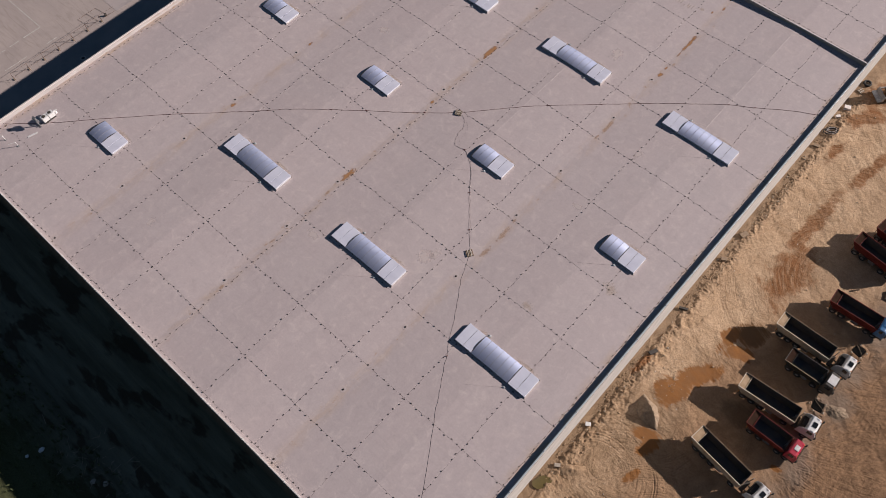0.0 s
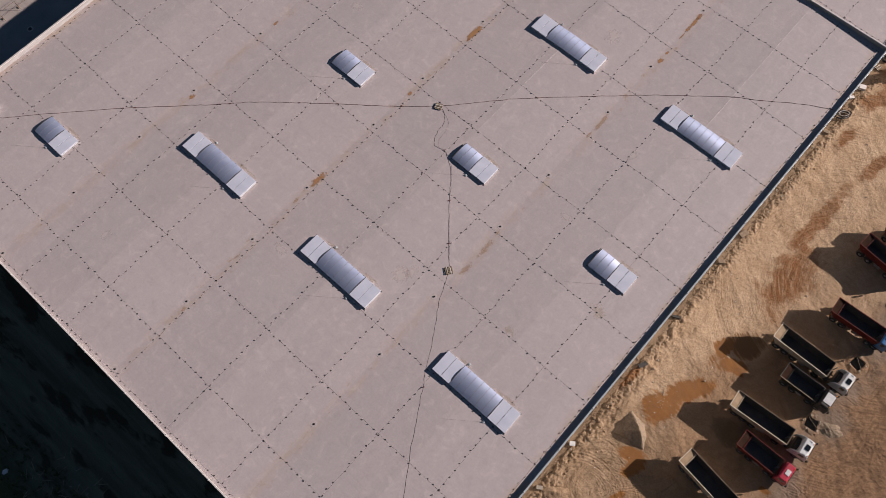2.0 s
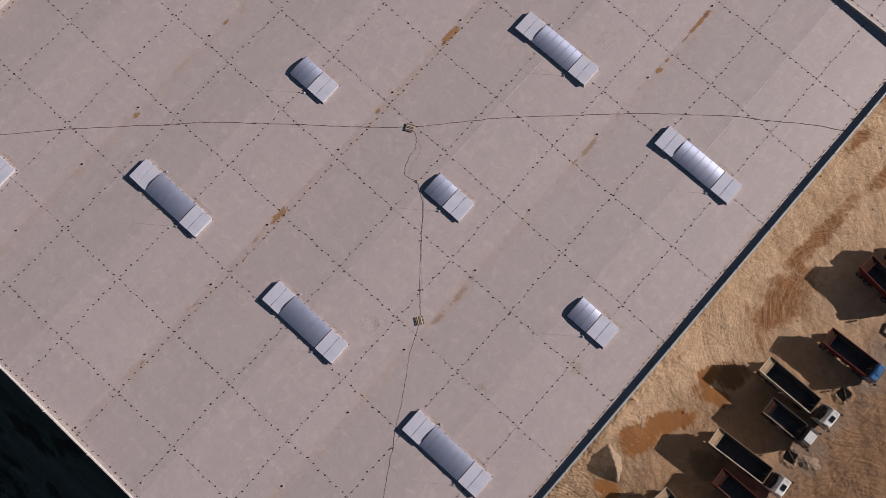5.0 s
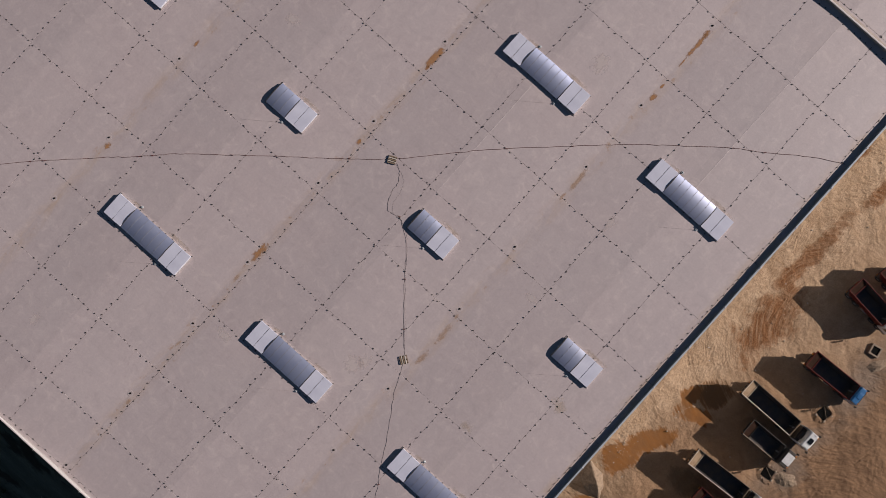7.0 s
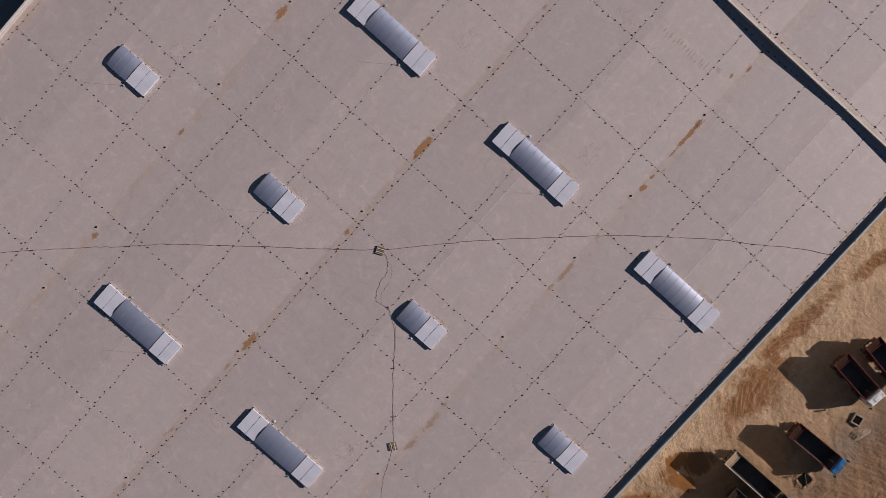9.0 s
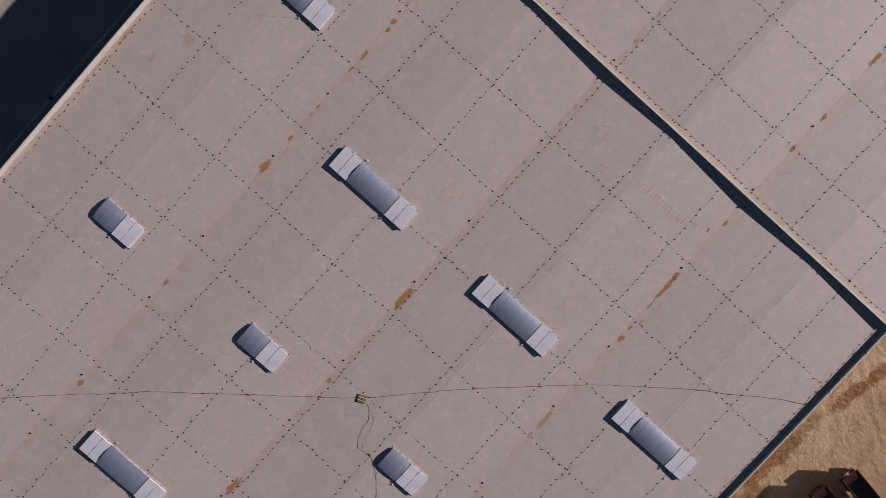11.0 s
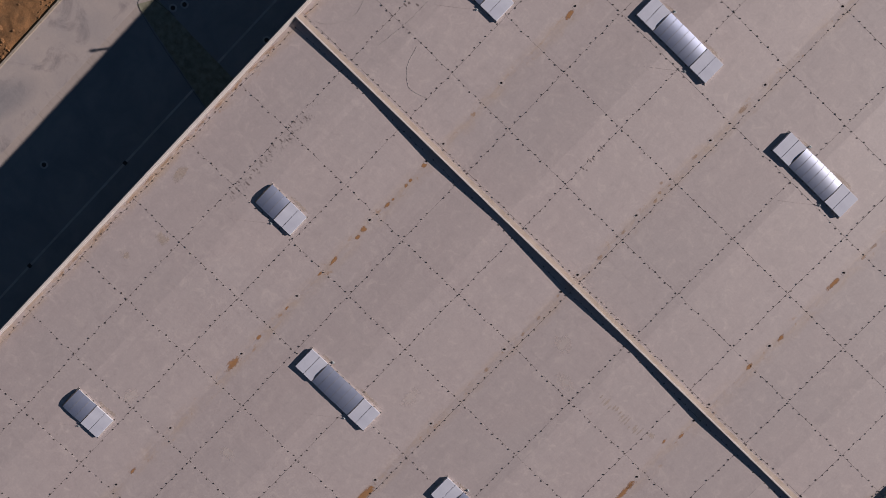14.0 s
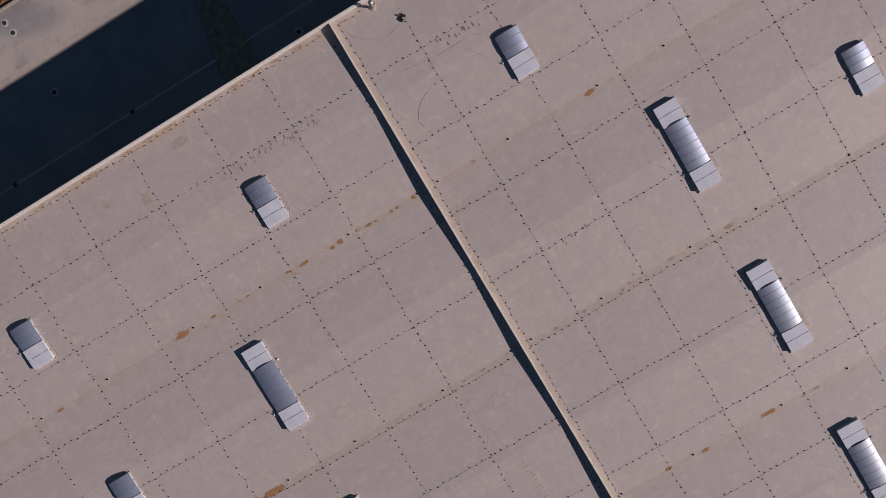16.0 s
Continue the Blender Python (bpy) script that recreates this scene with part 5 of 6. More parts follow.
def cab(root, x0, x1, half, z0, z1, paint, hatch, deep=0.0):
    """A forward-control cab with screen, side glass, roof hatch, mirrors and lights."""
    nose = 0.16
    if deep:
        rear, x0 = x0, x0 + deep
        # solid dark blocks paint the shade of the open space behind the cab
        b = bmesh.new()
        slab(b, rear + 0.15, x0 + 0.05, -half + 0.16, half - 0.16, z0 - 0.2, z0 + 0.9, 0.05)
        slab(b, rear + 0.35, x0, -0.5, 0.5, z0 + 0.9, z0 + 1.25, 0.05)
        part("cab_rear", b, M_DARK, root, "dark blocks standing for the shaded hollow behind the cab")
        for sd in (-1, 1):
            v = [(rear + 0.02, z0 - 0.1), (x0 + 0.2, z0 - 0.1), (x0 + 0.3, z1 - 0.02), (rear + deep * 0.55, z1 - 0.18), (rear + 0.12, z1 - 0.62)]
            y0, y1 = sorted((sd * (half - 0.07), sd * (half - 0.01)))
            part("side_fairing", extrude(bmesh.new(), v, y0, y1), paint, root)
    b = bmesh.new()
    outline = [(x0, z0), (x1 - 0.02, z0), (x1, z0 + 0.35), (x1 - 0.02, z0 + 0.95), (x1 - nose - 0.16, z1 - 0.16), (x1 - nose - 0.42, z1), (x0 + 0.18, z1 + 0.03), (x0, z1 - 0.10)]
    extrude(b, outline, -half, half)
    bmesh.ops.bevel(b, geom=b.edges[:], offset=0.07, segments=2, affect="EDGES", profile=0.6)
    shell = part("cab_shell", b, paint, root, smooth=False)
    b = bmesh.new()
    v = [b.verts.new(p) for p in ((x1 - 0.005, -half + 0.12, z0 + 1.0), (x1 - 0.005, half - 0.12, z0 + 1.0), (x1 - nose - 0.125, half - 0.18, z1 - 0.18), (x1 - nose - 0.125, -half + 0.18, z1 - 0.18))]
    b.faces.new(v)
    e = bmesh.ops.extrude_face_region(b, geom=b.faces[:])
    bmesh.ops.translate(b, vec=(0.03, 0, 0.01), verts=[q for q in e["geom"] if isinstance(q, bmesh.types.BMVert)])
    bmesh.ops.recalc_face_normals(b, faces=b.faces)
    part("windscreen", b, M_GLASS, shell)
    for s in (-1, 1):
        b = slab(bmesh.new(), x0 + 0.35, x1 - nose - 0.42, s * half - 0.012, s * half + 0.012, z0 + 1.0, z1 - 0.22, 0.008)
        part("side_window", b, M_GLASS, shell)
        b = bmesh.new()
        slab(b, x1 - 0.10, x1 + 0.06, s * (half + 0.20) - 0.10, s * (half + 0.20) + 0.10, z0 + 1.0, z0 + 1.6, 0.03)
        rod(b, (x1 - 0.1, s * half, z0 + 1.5), (x1, s * (half + 0.2), z0 + 1.5), 0.025, 0.025, 6)
        part("mirror", b, M_BLACK, shell)
        b = slab(bmesh.new(), x1 - 0.02, x1 + 0.03, s * (half - 0.3) - 0.18, s * (half - 0.3) + 0.18, z0 - 0.02, z0 + 0.18, 0.015)
        part("headlight", b, M_LENS, shell)
        b = slab(bmesh.new(), x1 - 0.45, x1 - 0.30, s * (half - 0.25) - 0.08, s * (half - 0.25) + 0.08, z1 - 0.02, z1 + 0.07, 0.015)
        part("marker_lamp", b, M_AMBER, shell)
    c = (x0 + x1) / 2 - 0.05
    wide = 0.72 if paint is M_DARK else 0.38
    b = slab(bmesh.new(), c - wide * 0.85, c + wide * 0.75, -wide * 1.05, wide * 1.05, z1 + 0.01, z1 + 0.08, 0.025)
    part("roof_hatch", b, hatch, shell, "raised roof hatch")
    part("bumper", slab(bmesh.new(), x1 - 0.18, x1 + 0.08, -half, half, z0 - 0.42, z0 - 0.04, 0.05), M_DARK, root)
    b = bmesh.new()
    slab(b, x0 + 0.1, x1 - 0.2, -half + 0.02, half - 0.02, z0 - 0.35, z0 + 0.02)
    part("cab_floor", b, M_DARK, root)
    if paint is M_WHITE:
        v = [(x0 + 0.02, z1 - 0.05), (x0 + 0.5, z1 + 0.03), (x1 - 0.75, z1 + 0.10), (x1 - 0.62, z1 + 0.02), (x0 + 0.02, z1 - 0.08)]
        part("roof_fairing", extrude(bmesh.new(), v, -half + 0.12, -half + 0.20), paint, shell)
        part("roof_fairing", extrude(bmesh.new(), v, half - 0.20, half - 0.12), paint, shell)


def truck(m, semi, box, nose, paint, cab_paint, hatch, label, top=2.75, dusty=True):
    """A tipper that faces +x, its tail at the origin. box: length of the tipper body; nose: (start, end) of the cab."""
    m = Matrix.Translation((0, 0, ground_z(*(m @ Vector((4.5, 0, 0))).xy))) @ m
    root = thing("tipper_truck", m, label, "truck", "parked tipper trucks")
    half = 1.22
    floor = 1.25
    b = bmesh.new()
    end = nose[1] - 0.4
    for s in (-1, 1):
        slab(b, 0.9, (box - 0.6) if semi else end, s * 0.42 - 0.06, s * 0.42 + 0.06, 0.85, 1.10)
    for i in range(5):
        c = 1.1 + (end - 1.6) * i / 4
        slab(b, c, c + 0.14, -0.36, 0.36, 0.87, 1.05)
    part("chassis", b, M_DARK, root)
    if semi:
        b = bmesh.new()
        for s in (-1, 1):
            slab(b, box - 2.4, end, s * 0.40 - 0.05, s * 0.40 + 0.05, 0.62, 0.84)
        slab(b, box - 1.2, box - 0.2, -0.5, 0.5, 0.84, 1.05, 0.03)
        slab(b, box + 0.15, box + 0.75, -0.9, 0.9, 0.70, 0.90, 0.03)
        part("tractor_frame", b, M_DARK, root)
        b = bmesh.new()
        rod(b, (box + 0.5, 0.95, 0.7), (box + 0.5, 0.95, 2.6), 0.07, 0.07, 10)
        part("exhaust_stack", b, M_STEEL, root)
    tub(root, 0.0, box, half, floor, top, paint, 0.85, dusty)
    b = bmesh.new()
    rod(b, (box - 0.15, 0, 1.0), (box - 0.15, 0, top - 0.2), 0.13, 0.10, 12)
    part("hoist_ram", b, M_STEEL, root)
    cab(root, nose[0], nose[1], 1.18, 1.02, 3.0, cab_paint, hatch, 0.85 if semi else 0.0)
    r = 0.50
    axles = [1.35, 2.65, 3.95] if semi else [1.2, 2.55]
    for a in axles:
        for s in (-1, 1):
            wheel(root, a, s * 0.93, r, True)
    fronts = [(nose[1] - 1.15, False)] + ([(box - 0.9, True)] if semi else [(nose[0] - 0.75, False)])
    for a, twin in fronts:
        for s in (-1, 1):
            wheel(root, a, s * (0.93 if twin else 1.02), r, twin)
    for s in (-1, 1):
        b = bmesh.new()
        for a in axles:
            arcp = [(a + 0.62 * math.cos(q), r + 0.62 * math.sin(q)) for q in [math.pi * i / 8 for i in range(9)]]
            arcq = [(a + 0.59 * math.cos(q), r + 0.59 * math.sin(q)) for q in [math.pi * i / 8 for i in range(8, -1, -1)]]
            extrude(b, arcp + arcq, s * 0.93 - 0.28, s * 0.93 + 0.28)
        part("mudguard", b, M_DARK, root)
        c = box * 0.62
        part("side_tank", slab(bmesh.new(), c - 0.5, c + 0.5, s * 0.85 - 0.28, s * 0.85 + 0.28, 0.55, 1.10, 0.06), M_STEEL if s < 0 else M_DARK, root)
    b = slab(bmesh.new(), 0.55, 0.68, -1.1, 1.1, 0.55, 0.72, 0.02)
    part("rear_bar", b, M_DARK, root)
    for s in (-1, 1):
        part("tail_lamp", slab(bmesh.new(), 0.50, 0.58, s * 0.9 - 0.16, s * 0.9 + 0.16, 0.74, 0.88, 0.01), M_AMBER, root)
    return root


G0 = 0.03
truck(pose(58.2, 17.3, G0, rz=0.2), True, 8.3, (9.2, 11.65), M_CREAM, M_WHITE, M_GLASS, "cream tipper semi-trailer truck with a white cab")
truck(pose(61.9, 13.45, G0, rz=1.5), False, 5.4, (5.65, 7.35), M_OLIVE, M_DARK, M_WHITE, "dark tipper truck with a white roof plate on its cab", 2.35, False)
truck(pose(59.0, 5.7, G0, rz=4.0), True, 8.35, (9.0, 11.5), M_CREAM, M_WHITE, M_GLASS, "cream tipper semi-trailer truck with a white cab")
truck(pose(62.6, 2.15, G0, rz=0.0), False, 5.8, (6.05, 7.65), M_RED, M_PINK, M_WHITE, "dark red tipper truck with a bright red cab", 2.45, False)
truck(pose(58.4, -4.6, G0, rz=-8.0), True, 8.3, (9.2, 11.65), M_CREAM, M_WHITE, M_GLASS, "cream tipper semi-trailer truck with a white cab")
truck(pose(62.1, 25.75, G0, rz=2.5), False, 7.2, (7.2, 8.6), M_RED, M_BLUE, M_BLUE, "dark red tipper truck with a blue cab", 2.6, False)
truck(pose(60.0, 36.9, G0, rz=-6.0), False, 6.3, (6.45, 8.0), M_RED, M_WHITE, M_WHITE, "dark red tipper truck with a dusty white cab", 2.65, False)
truck(pose(61.5, 41.3, G0, rz=-8.0), False, 6.3, (6.45, 8.0), M_RED, M_WHITE, M_WHITE, "dark red tipper truck beside another of its kind", 2.65, False)

# ---- worksite things ----


k = Kit("gravel_grit")
gr = k.noise(k.pos, 3.2, 9, 0.85)
lumpy = k.noise(k.pos, 0.9, 6, 0.7, 0.5)
col = k.mix(k.band(gr, 0.3, 0.7), (0.15, 0.11, 0.075), (0.44, 0.335, 0.24))
col = k.mix(k.band(lumpy, 0.45, 0.65, 0, 0.5), col, (0.27, 0.19, 0.125))
M_GRAVEL = k.done(col, 0.95, 0, k.math("ADD", gr, k.math("MULTIPLY", lumpy, 1.0)), 0.9, 0.16, 0.2)


def pit(m, high, label):
    m = Matrix.Translation((0, 0, ground_z(*m.translation.xy) - 0.02)) @ m
    root = thing("manhole_pit", m, label, "manhole", "manhole pits")
    b = bmesh.new()
    if high > 0.2:
        for a in ((-0.75, 0.75, -0.75, -0.52), (-0.75, 0.75, 0.52, 0.75), (-0.75, -0.52, -0.52, 0.52), (0.52, 0.75, -0.52, 0.52)):
            slab(b, *a, -0.3, high - 0.1, 0.03)
    else:
        n = 30
        rows = []
        for q, z in ((0.72, -0.05), (0.80, 0.06), (1.0, 0.10), (1.3, 0.05), (1.8, -0.12)):
            row = []
            for i in range(n):
                a = 2 * math.pi * i / n
                p = Vector((q * math.cos(a), q * math.sin(a), m.translation.y))
                square = min(1.3, 1 / max(abs(math.cos(a)), abs(math.sin(a)))) if q < 0.9 else 1 + 0.25 * noise.noise(p * 1.7)
                row.append(b.verts.new((p.x * square, p.y * square, z + 0.09 * noise.noise(p * 3.3))))
            rows.append(row)
        for p, q in zip(rows, rows[1:]):
            for i in range(n):
                b.faces.new((p[i], q[i], q[(i + 1) % n], p[(i + 1) % n]))
    part("rim", b, M_OLDCONC if high > 0.2 else M_EARTH, root)
    if high < 0.2:
        part("stick", rod(bmesh.new(), (-0.9, 0.7, 0.2), (0.8, -0.3, 0.22), 0.03, 0.03, 6), M_WOOD, root)
        for n in range(5):
            a = 1.3 * n + m.translation.y
            part("rubble_piece", lump(bmesh.new(), (1.15 * math.cos(a), 1.05 * math.sin(a), 0.08), 0.16 + 0.03 * (n % 3), random.Random(n), 0.6), M_STONE, root)
    # no real depth: a raised black block paints the shade of the pit
    part("sump", slab(bmesh.new(), -0.72, 0.72, -0.70, 0.70, -0.2, 0.10), M_HOLE, root, "black block standing for the pit's shade")
    return root


pit(pose(68.8, 32.7, 0.05, rz=12), 0.32, "open square concrete manhole pit in the earth")
pit(pose(69.0, 10.7, 0.05, rz=8), 0.12, "open square earth pit with a muddy edge")
pit(pose(69.3, 21.8, 0.05, rz=-10), 0.12, "open square earth pit with a muddy edge")


def heap(name, m, rx, ry, h, material, label, seed, ridge=False):
    r = random.Random(seed)
    b = bmesh.new()
    n, rings = 56, 20
    prev = None
    for j in range(rings + 1):
        q = j / rings
        ring = []
        for i in range(n):
            a = 2 * math.pi * i / n
            w = 1 + 0.22 * noise.noise(Vector((1.6 * math.cos(a) + seed, 1.6 * math.sin(a), 0.5)))
            x, y = rx * q * w * math.cos(a), ry * q * w * math.sin(a)
            p = Vector((x + seed, y, 0.3))
            slope = (1 - q) ** 0.8
            if ridge:
                u, v = q * math.cos(a), q * math.sin(a) - 0.22
                slope = max(0.0, 1 - abs(u) ** 2.2 - (v / 0.78 if v > 0 else -v / 1.22)) * (1 - q ** 6)
            z = h * slope + (0.10 * noise.noise(p * 1.3) + 0.06 * noise.noise(p * 3.1) + 0.04 * noise.noise(p * 7.0)) * (0.4 + h)
            ring.append(b.verts.new((x, y, z - 0.30 * q * q)) if j or not i else None)
        if j == 0:
            top = ring[0]
        elif j == 1:
            for i in range(n):
                b.faces.new((top, ring[i], ring[(i + 1) % n]))
        else:
            for i in range(n):
                b.faces.new((prev[i], ring[i], ring[(i + 1) % n], prev[(i + 1) % n]))
        prev = ring
    o = part(name, b, material, smooth=True)
    o.matrix_world = m
    return tagged(o, label, "heap")


heap("gravel_mound", pose(52.0, -5.9, -0.05, rz=-36), 2.8, 1.9, 1.5, M_GRAVEL, "gritty brown earth mound beside the wet patches", 4, True)
heap("earth_mound", pose(49.0, -19.0, -0.05, rz=40), 3.0, 1.2, 0.5, M_EARTH, "low mound of dug earth", 9)
heap("earth_mound", pose(71.2, 11.6, -0.05, rz=20), 2.4, 1.3, 0.35, M_GRAVEL, "low mound of dug earth beside a pit", 15)
heap("earth_mound", pose(70.5, 31.5, -0.05, rz=60), 2.2, 1.2, 0.35, M_GRAVEL, "low mound of dug earth beside a pit", 21)

rng = random.Random(17)
b = bmesh.new()
for i in range(700):
    a, c = rng.uniform(46.2, 49.0), rng.uniform(-24, 72)
    if rng.random() < 0.3:
        a = rng.uniform(48, 74)
    if rng.random() < 0.12:
        a, c = rng.gauss(51.5, 1.0), rng.gauss(0.5, 2.0)
    s = rng.uniform(0.03, 0.08) if rng.random() < 0.93 else rng.uniform(0.09, 0.18)
    lump(b, (a, c, ground_z(a, c) + 0.3 * s), s, rng)
tagged(part("rubble", b, M_STONE), "scattered pale stones and rubble on the earth", "rubble", kind="stuff")


b = bmesh.new()
for i in range(1300):
    a, c = 46.1 + abs(rng.gauss(0, 0.9)), rng.uniform(-24, 62)
    if noise.noise(Vector((c * 0.22, 3.3, 0))) < -0.2:
        continue
    s = rng.uniform(0.04, 0.12) if rng.random() < 0.92 else rng.uniform(0.13, 0.24)
    lump(b, (a, c, ground_z(a, c) + 0.15 * s), s, rng, 0.6)
tagged(part("clods", b, M_EARTH), "rough brown clods of spoil along the wall foot", "clods", kind="stuff")
b = bmesh.new()
for i in range(650):
    a, c = 46.2 + abs(rng.gauss(0, 1.8)), rng.uniform(-23, 3)
    if noise.noise(Vector((a * 0.6, c * 0.5, 7.3))) < -0.05:
        continue
    s = rng.uniform(0.03, 0.09) if rng.random() < 0.93 else rng.uniform(0.10, 0.20)
    lump(b, (a, c, ground_z(a, c) + 0.2 * s), s, rng, 0.7)
tagged(part("spoil_lumps", b, M_EARTH), "loose lumps of dug spoil below the wall", "clods", kind="stuff")
b = bmesh.new()
for a, c in [(51.2, -2.3), (52.1, -2.5), (52.6, -2.1), (53.8, -2.7), (54.7, -2.8), (51.2, -1.5), (54.8, 8.1), (53.9, 31.5), (55.9, 27.2)] + [(rng.gauss(52.2, 1.2), rng.gauss(-2.2, 1.0)) for i in range(6)] + [(rng.uniform(48, 58), rng.uniform(-20, 40)) for i in range(16)]:
    size = rng.uniform(0.035, 0.085)
    lump(b, (a, c, ground_z(a, c) + 0.03), size, rng, 0.6)
tagged(part("litter", b, M_WHITE), "scattered pale scraps and stones on the earth", "litter", kind="stuff")
LANES = [[(47.9, 4), (48.4, 12), (48.6, 22), (48.2, 32)], [(49.8, 6), (50.3, 14), (50.6, 24), (50.3, 34)]]
b = bmesh.new()
for lane in LANES:
    pts = smooth_line(lane, 40)
    run_d, last = 0.0, None
    for p, q in zip(pts, pts[1:]):
        d = Vector(q) - Vector(p)
        run_d += d.length
        if run_d < 0.21:
            continue
        run_d = 0.0
        if noise.noise(Vector((p[0] * 0.3, p[1] * 0.3, 9))) < -0.15:
            continue
        t = math.degrees(math.atan2(d.y, d.x)) + rng.uniform(-8, 8)
        w = rng.uniform(0.12, 0.26)
        z = ground_z(p[0], p[1])
        slab(b, -0.05, 0.05, -w, w, -0.05, rng.uniform(0.002, 0.016), 0, pose(p[0] + rng.uniform(-0.05, 0.05), p[1], z, rng.uniform(-4, 4), rng.uniform(-6, 6), t))
tagged(part("tread_ridges", b, M_EARTH), "rows of small ridges left by wheel treads", "tracks", kind="stuff")


def block(m, sx, sy, sz, material, label, category, name):
    o = part(name, slab(bmesh.new(), -sx / 2, sx / 2, -sy / 2, sy / 2, 0, sz, 0.03), material)
    o.matrix_world = m
    return tagged(o, label, category)


block(pose(46.75, 60.7, 0.0, rz=20), 1.0, 0.8, 0.5, M_COPING, "pale concrete block at the foot of the wall", "block", "concrete_block")
block(pose(46.45, 58.0, 0.0, rz=50), 0.8, 0.5, 0.4, M_COPING, "pale concrete block at the foot of the wall", "block", "concrete_block")
block(pose(46.8, 50.1, 0.05, rz=12), 0.9, 0.5, 0.3, M_WOOD, "wooden crate lying on the spoil", "crate", "crate")
block(pose(46.9, 27.4, 0.1, rz=70), 1.3, 0.8, 0.35, M_WOOD, "wooden crate lying on the spoil", "crate", "crate")
block(pose(46.9, 21.7, 0.1, rz=30), 0.9, 0.6, 0.25, M_WOOD, "broken wooden crate on the spoil", "crate", "crate")
block(pose(47.5, 2.0, 0.1, rz=65), 1.3, 0.55, 0.3, M_DARK, "dark metal tray lying on the earth", "tray", "metal_tray")
block(pose(46.9, 10.6, 0.1, rz=25), 1.2, 0.35, 0.3, M_DARK, "short charred beam lying on the earth", "beam", "beam")
block(pose(46.9, -12.7, 0.25, rz=35), 0.75, 0.6, 0.12, M_WHITE, "pale square board at the foot of the wall", "board", "board")
block(pose(47.2, -19.9, 0.1, rz=35), 0.8, 0.5, 0.3, M_CONC, "broken concrete piece on the spoil", "block", "concrete_block")
pallet(pose(46.7, 65.7, 0.08, rz=75))


def tyre_ring(m):
    b = bmesh.new()
    n, k2 = 24, 8
    vs = [[b.verts.new(((0.55 + 0.2 * math.cos(q)) * math.cos(a), (0.55 + 0.2 * math.cos(q)) * math.sin(a), 0.2 + 0.2 * math.sin(q)))
           for q in [2 * math.pi * j / k2 for j in range(k2)]] for a in [2 * math.pi * i / n for i in range(n)]]
    for i in range(n):
        for j in range(k2):
            b.faces.new((vs[i][j], vs[(i + 1) % n][j], vs[(i + 1) % n][(j + 1) % k2], vs[i][(j + 1) % k2]))
    o = part("loose_tyre", b, M_BLACK, smooth=True)
    o.matrix_world = m
    return tagged(o, "old black tyre lying on the ground", "tyre")


tyre_ring(pose(46.75, 67.9, 0.05))
coil = thing("cable_coil", pose(47.1, 54.4, ground_z(47.1, 54.4) + 0.05, rz=50), "tangled coil of dark and pale cable on the spoil", "cable coil")
rng = random.Random(70)
for n in range(7):
    b = bmesh.new()
    r0, cx, cy, tip = rng.uniform(0.5, 0.9), rng.uniform(-0.25, 0.25), rng.uniform(-0.2, 0.2), rng.uniform(-0.12, 0.12)
    tube(b, [(cx + r0 * 1.35 * math.cos(q / 4), cy + r0 * 0.8 * math.sin(q / 4), 0.10 + 0.03 * n + tip * math.sin(q / 4) + 0.004 * q) for q in range(27)], rng.uniform(0.03, 0.05), 6)
    part("loop", b, M_LOOSE if n in (2, 6) else M_BLACK, coil)

root = thing("loader", pose(51.4, 68.6, 0.0, rz=228) @ Matrix.Scale(1.3, 4), "compact dark loader standing on the muddy ground", "loader")
body = part("body", slab(bmesh.new(), -1.6, 0.6, -0.75, 0.75, 0.55, 1.5, 0.08), M_DARK, root)
part("engine_cover", slab(bmesh.new(), -1.5, -0.6, -0.6, 0.6, 1.5, 1.75, 0.06), M_STEEL, body)
c = part("cab", slab(bmesh.new(), -0.5, 0.7, -0.62, 0.62, 1.5, 2.65, 0.08), M_GLASS, root)
part("cab_roof", slab(bmesh.new(), -0.6, 0.8, -0.7, 0.7, 2.65, 2.75, 0.03), M_BLACK, c)
for s in (-1, 1):
    part("lift_arm", slab(bmesh.new(), 0.2, 2.0, s * 0.85 - 0.07, s * 0.85 + 0.07, 0.7, 0.95, 0.03), M_STEEL, root)
    for a in (-1.1, 0.5):
        wheel(root, a, s * 0.85, 0.5, False)
bk = bmesh.new()
extrude(bk, [(1.9, 0.15), (2.7, 0.12), (2.72, 0.18), (2.1, 0.25), (2.0, 0.9), (1.9, 0.9)], -1.0, 1.0)
part("bucket", bk, M_STEEL, root)

b = bmesh.new()
n = 28
ring = []
for i in range(n):
    a = 2 * math.pi * i / n
    w = 1 + 0.3 * noise.noise(Vector((1.5 * math.cos(a), 1.5 * math.sin(a), 4)))
    ring.append((1.3 * w * math.cos(a), 0.8 * w * math.sin(a)))
top = [b.verts.new((*p, 0.05)) for p in ring]
low = [b.verts.new((*p, -0.3)) for p in ring]
b.faces.new(top)
for i in range(n):
    b.faces.new((low[i], low[(i + 1) % n], top[(i + 1) % n], top[i]))
k = Kit("pond_water")
M_POND = k.done(k.mix(k.noise(k.pos, 2.0, 4), (0.10, 0.078, 0.032), (0.14, 0.108, 0.045)), 0.12, 0, k.noise(k.pos, 6, 2), 0.02, 0.01)
o = part("puddle", b, M_POND)
o.matrix_world = pose(47.0, -23.1, ground_z(47.0, -23.1) + 0.14, rz=60)
tagged(o, "small greenish puddle at the foot of the wall", "puddle")

# ---- shaded yard ----


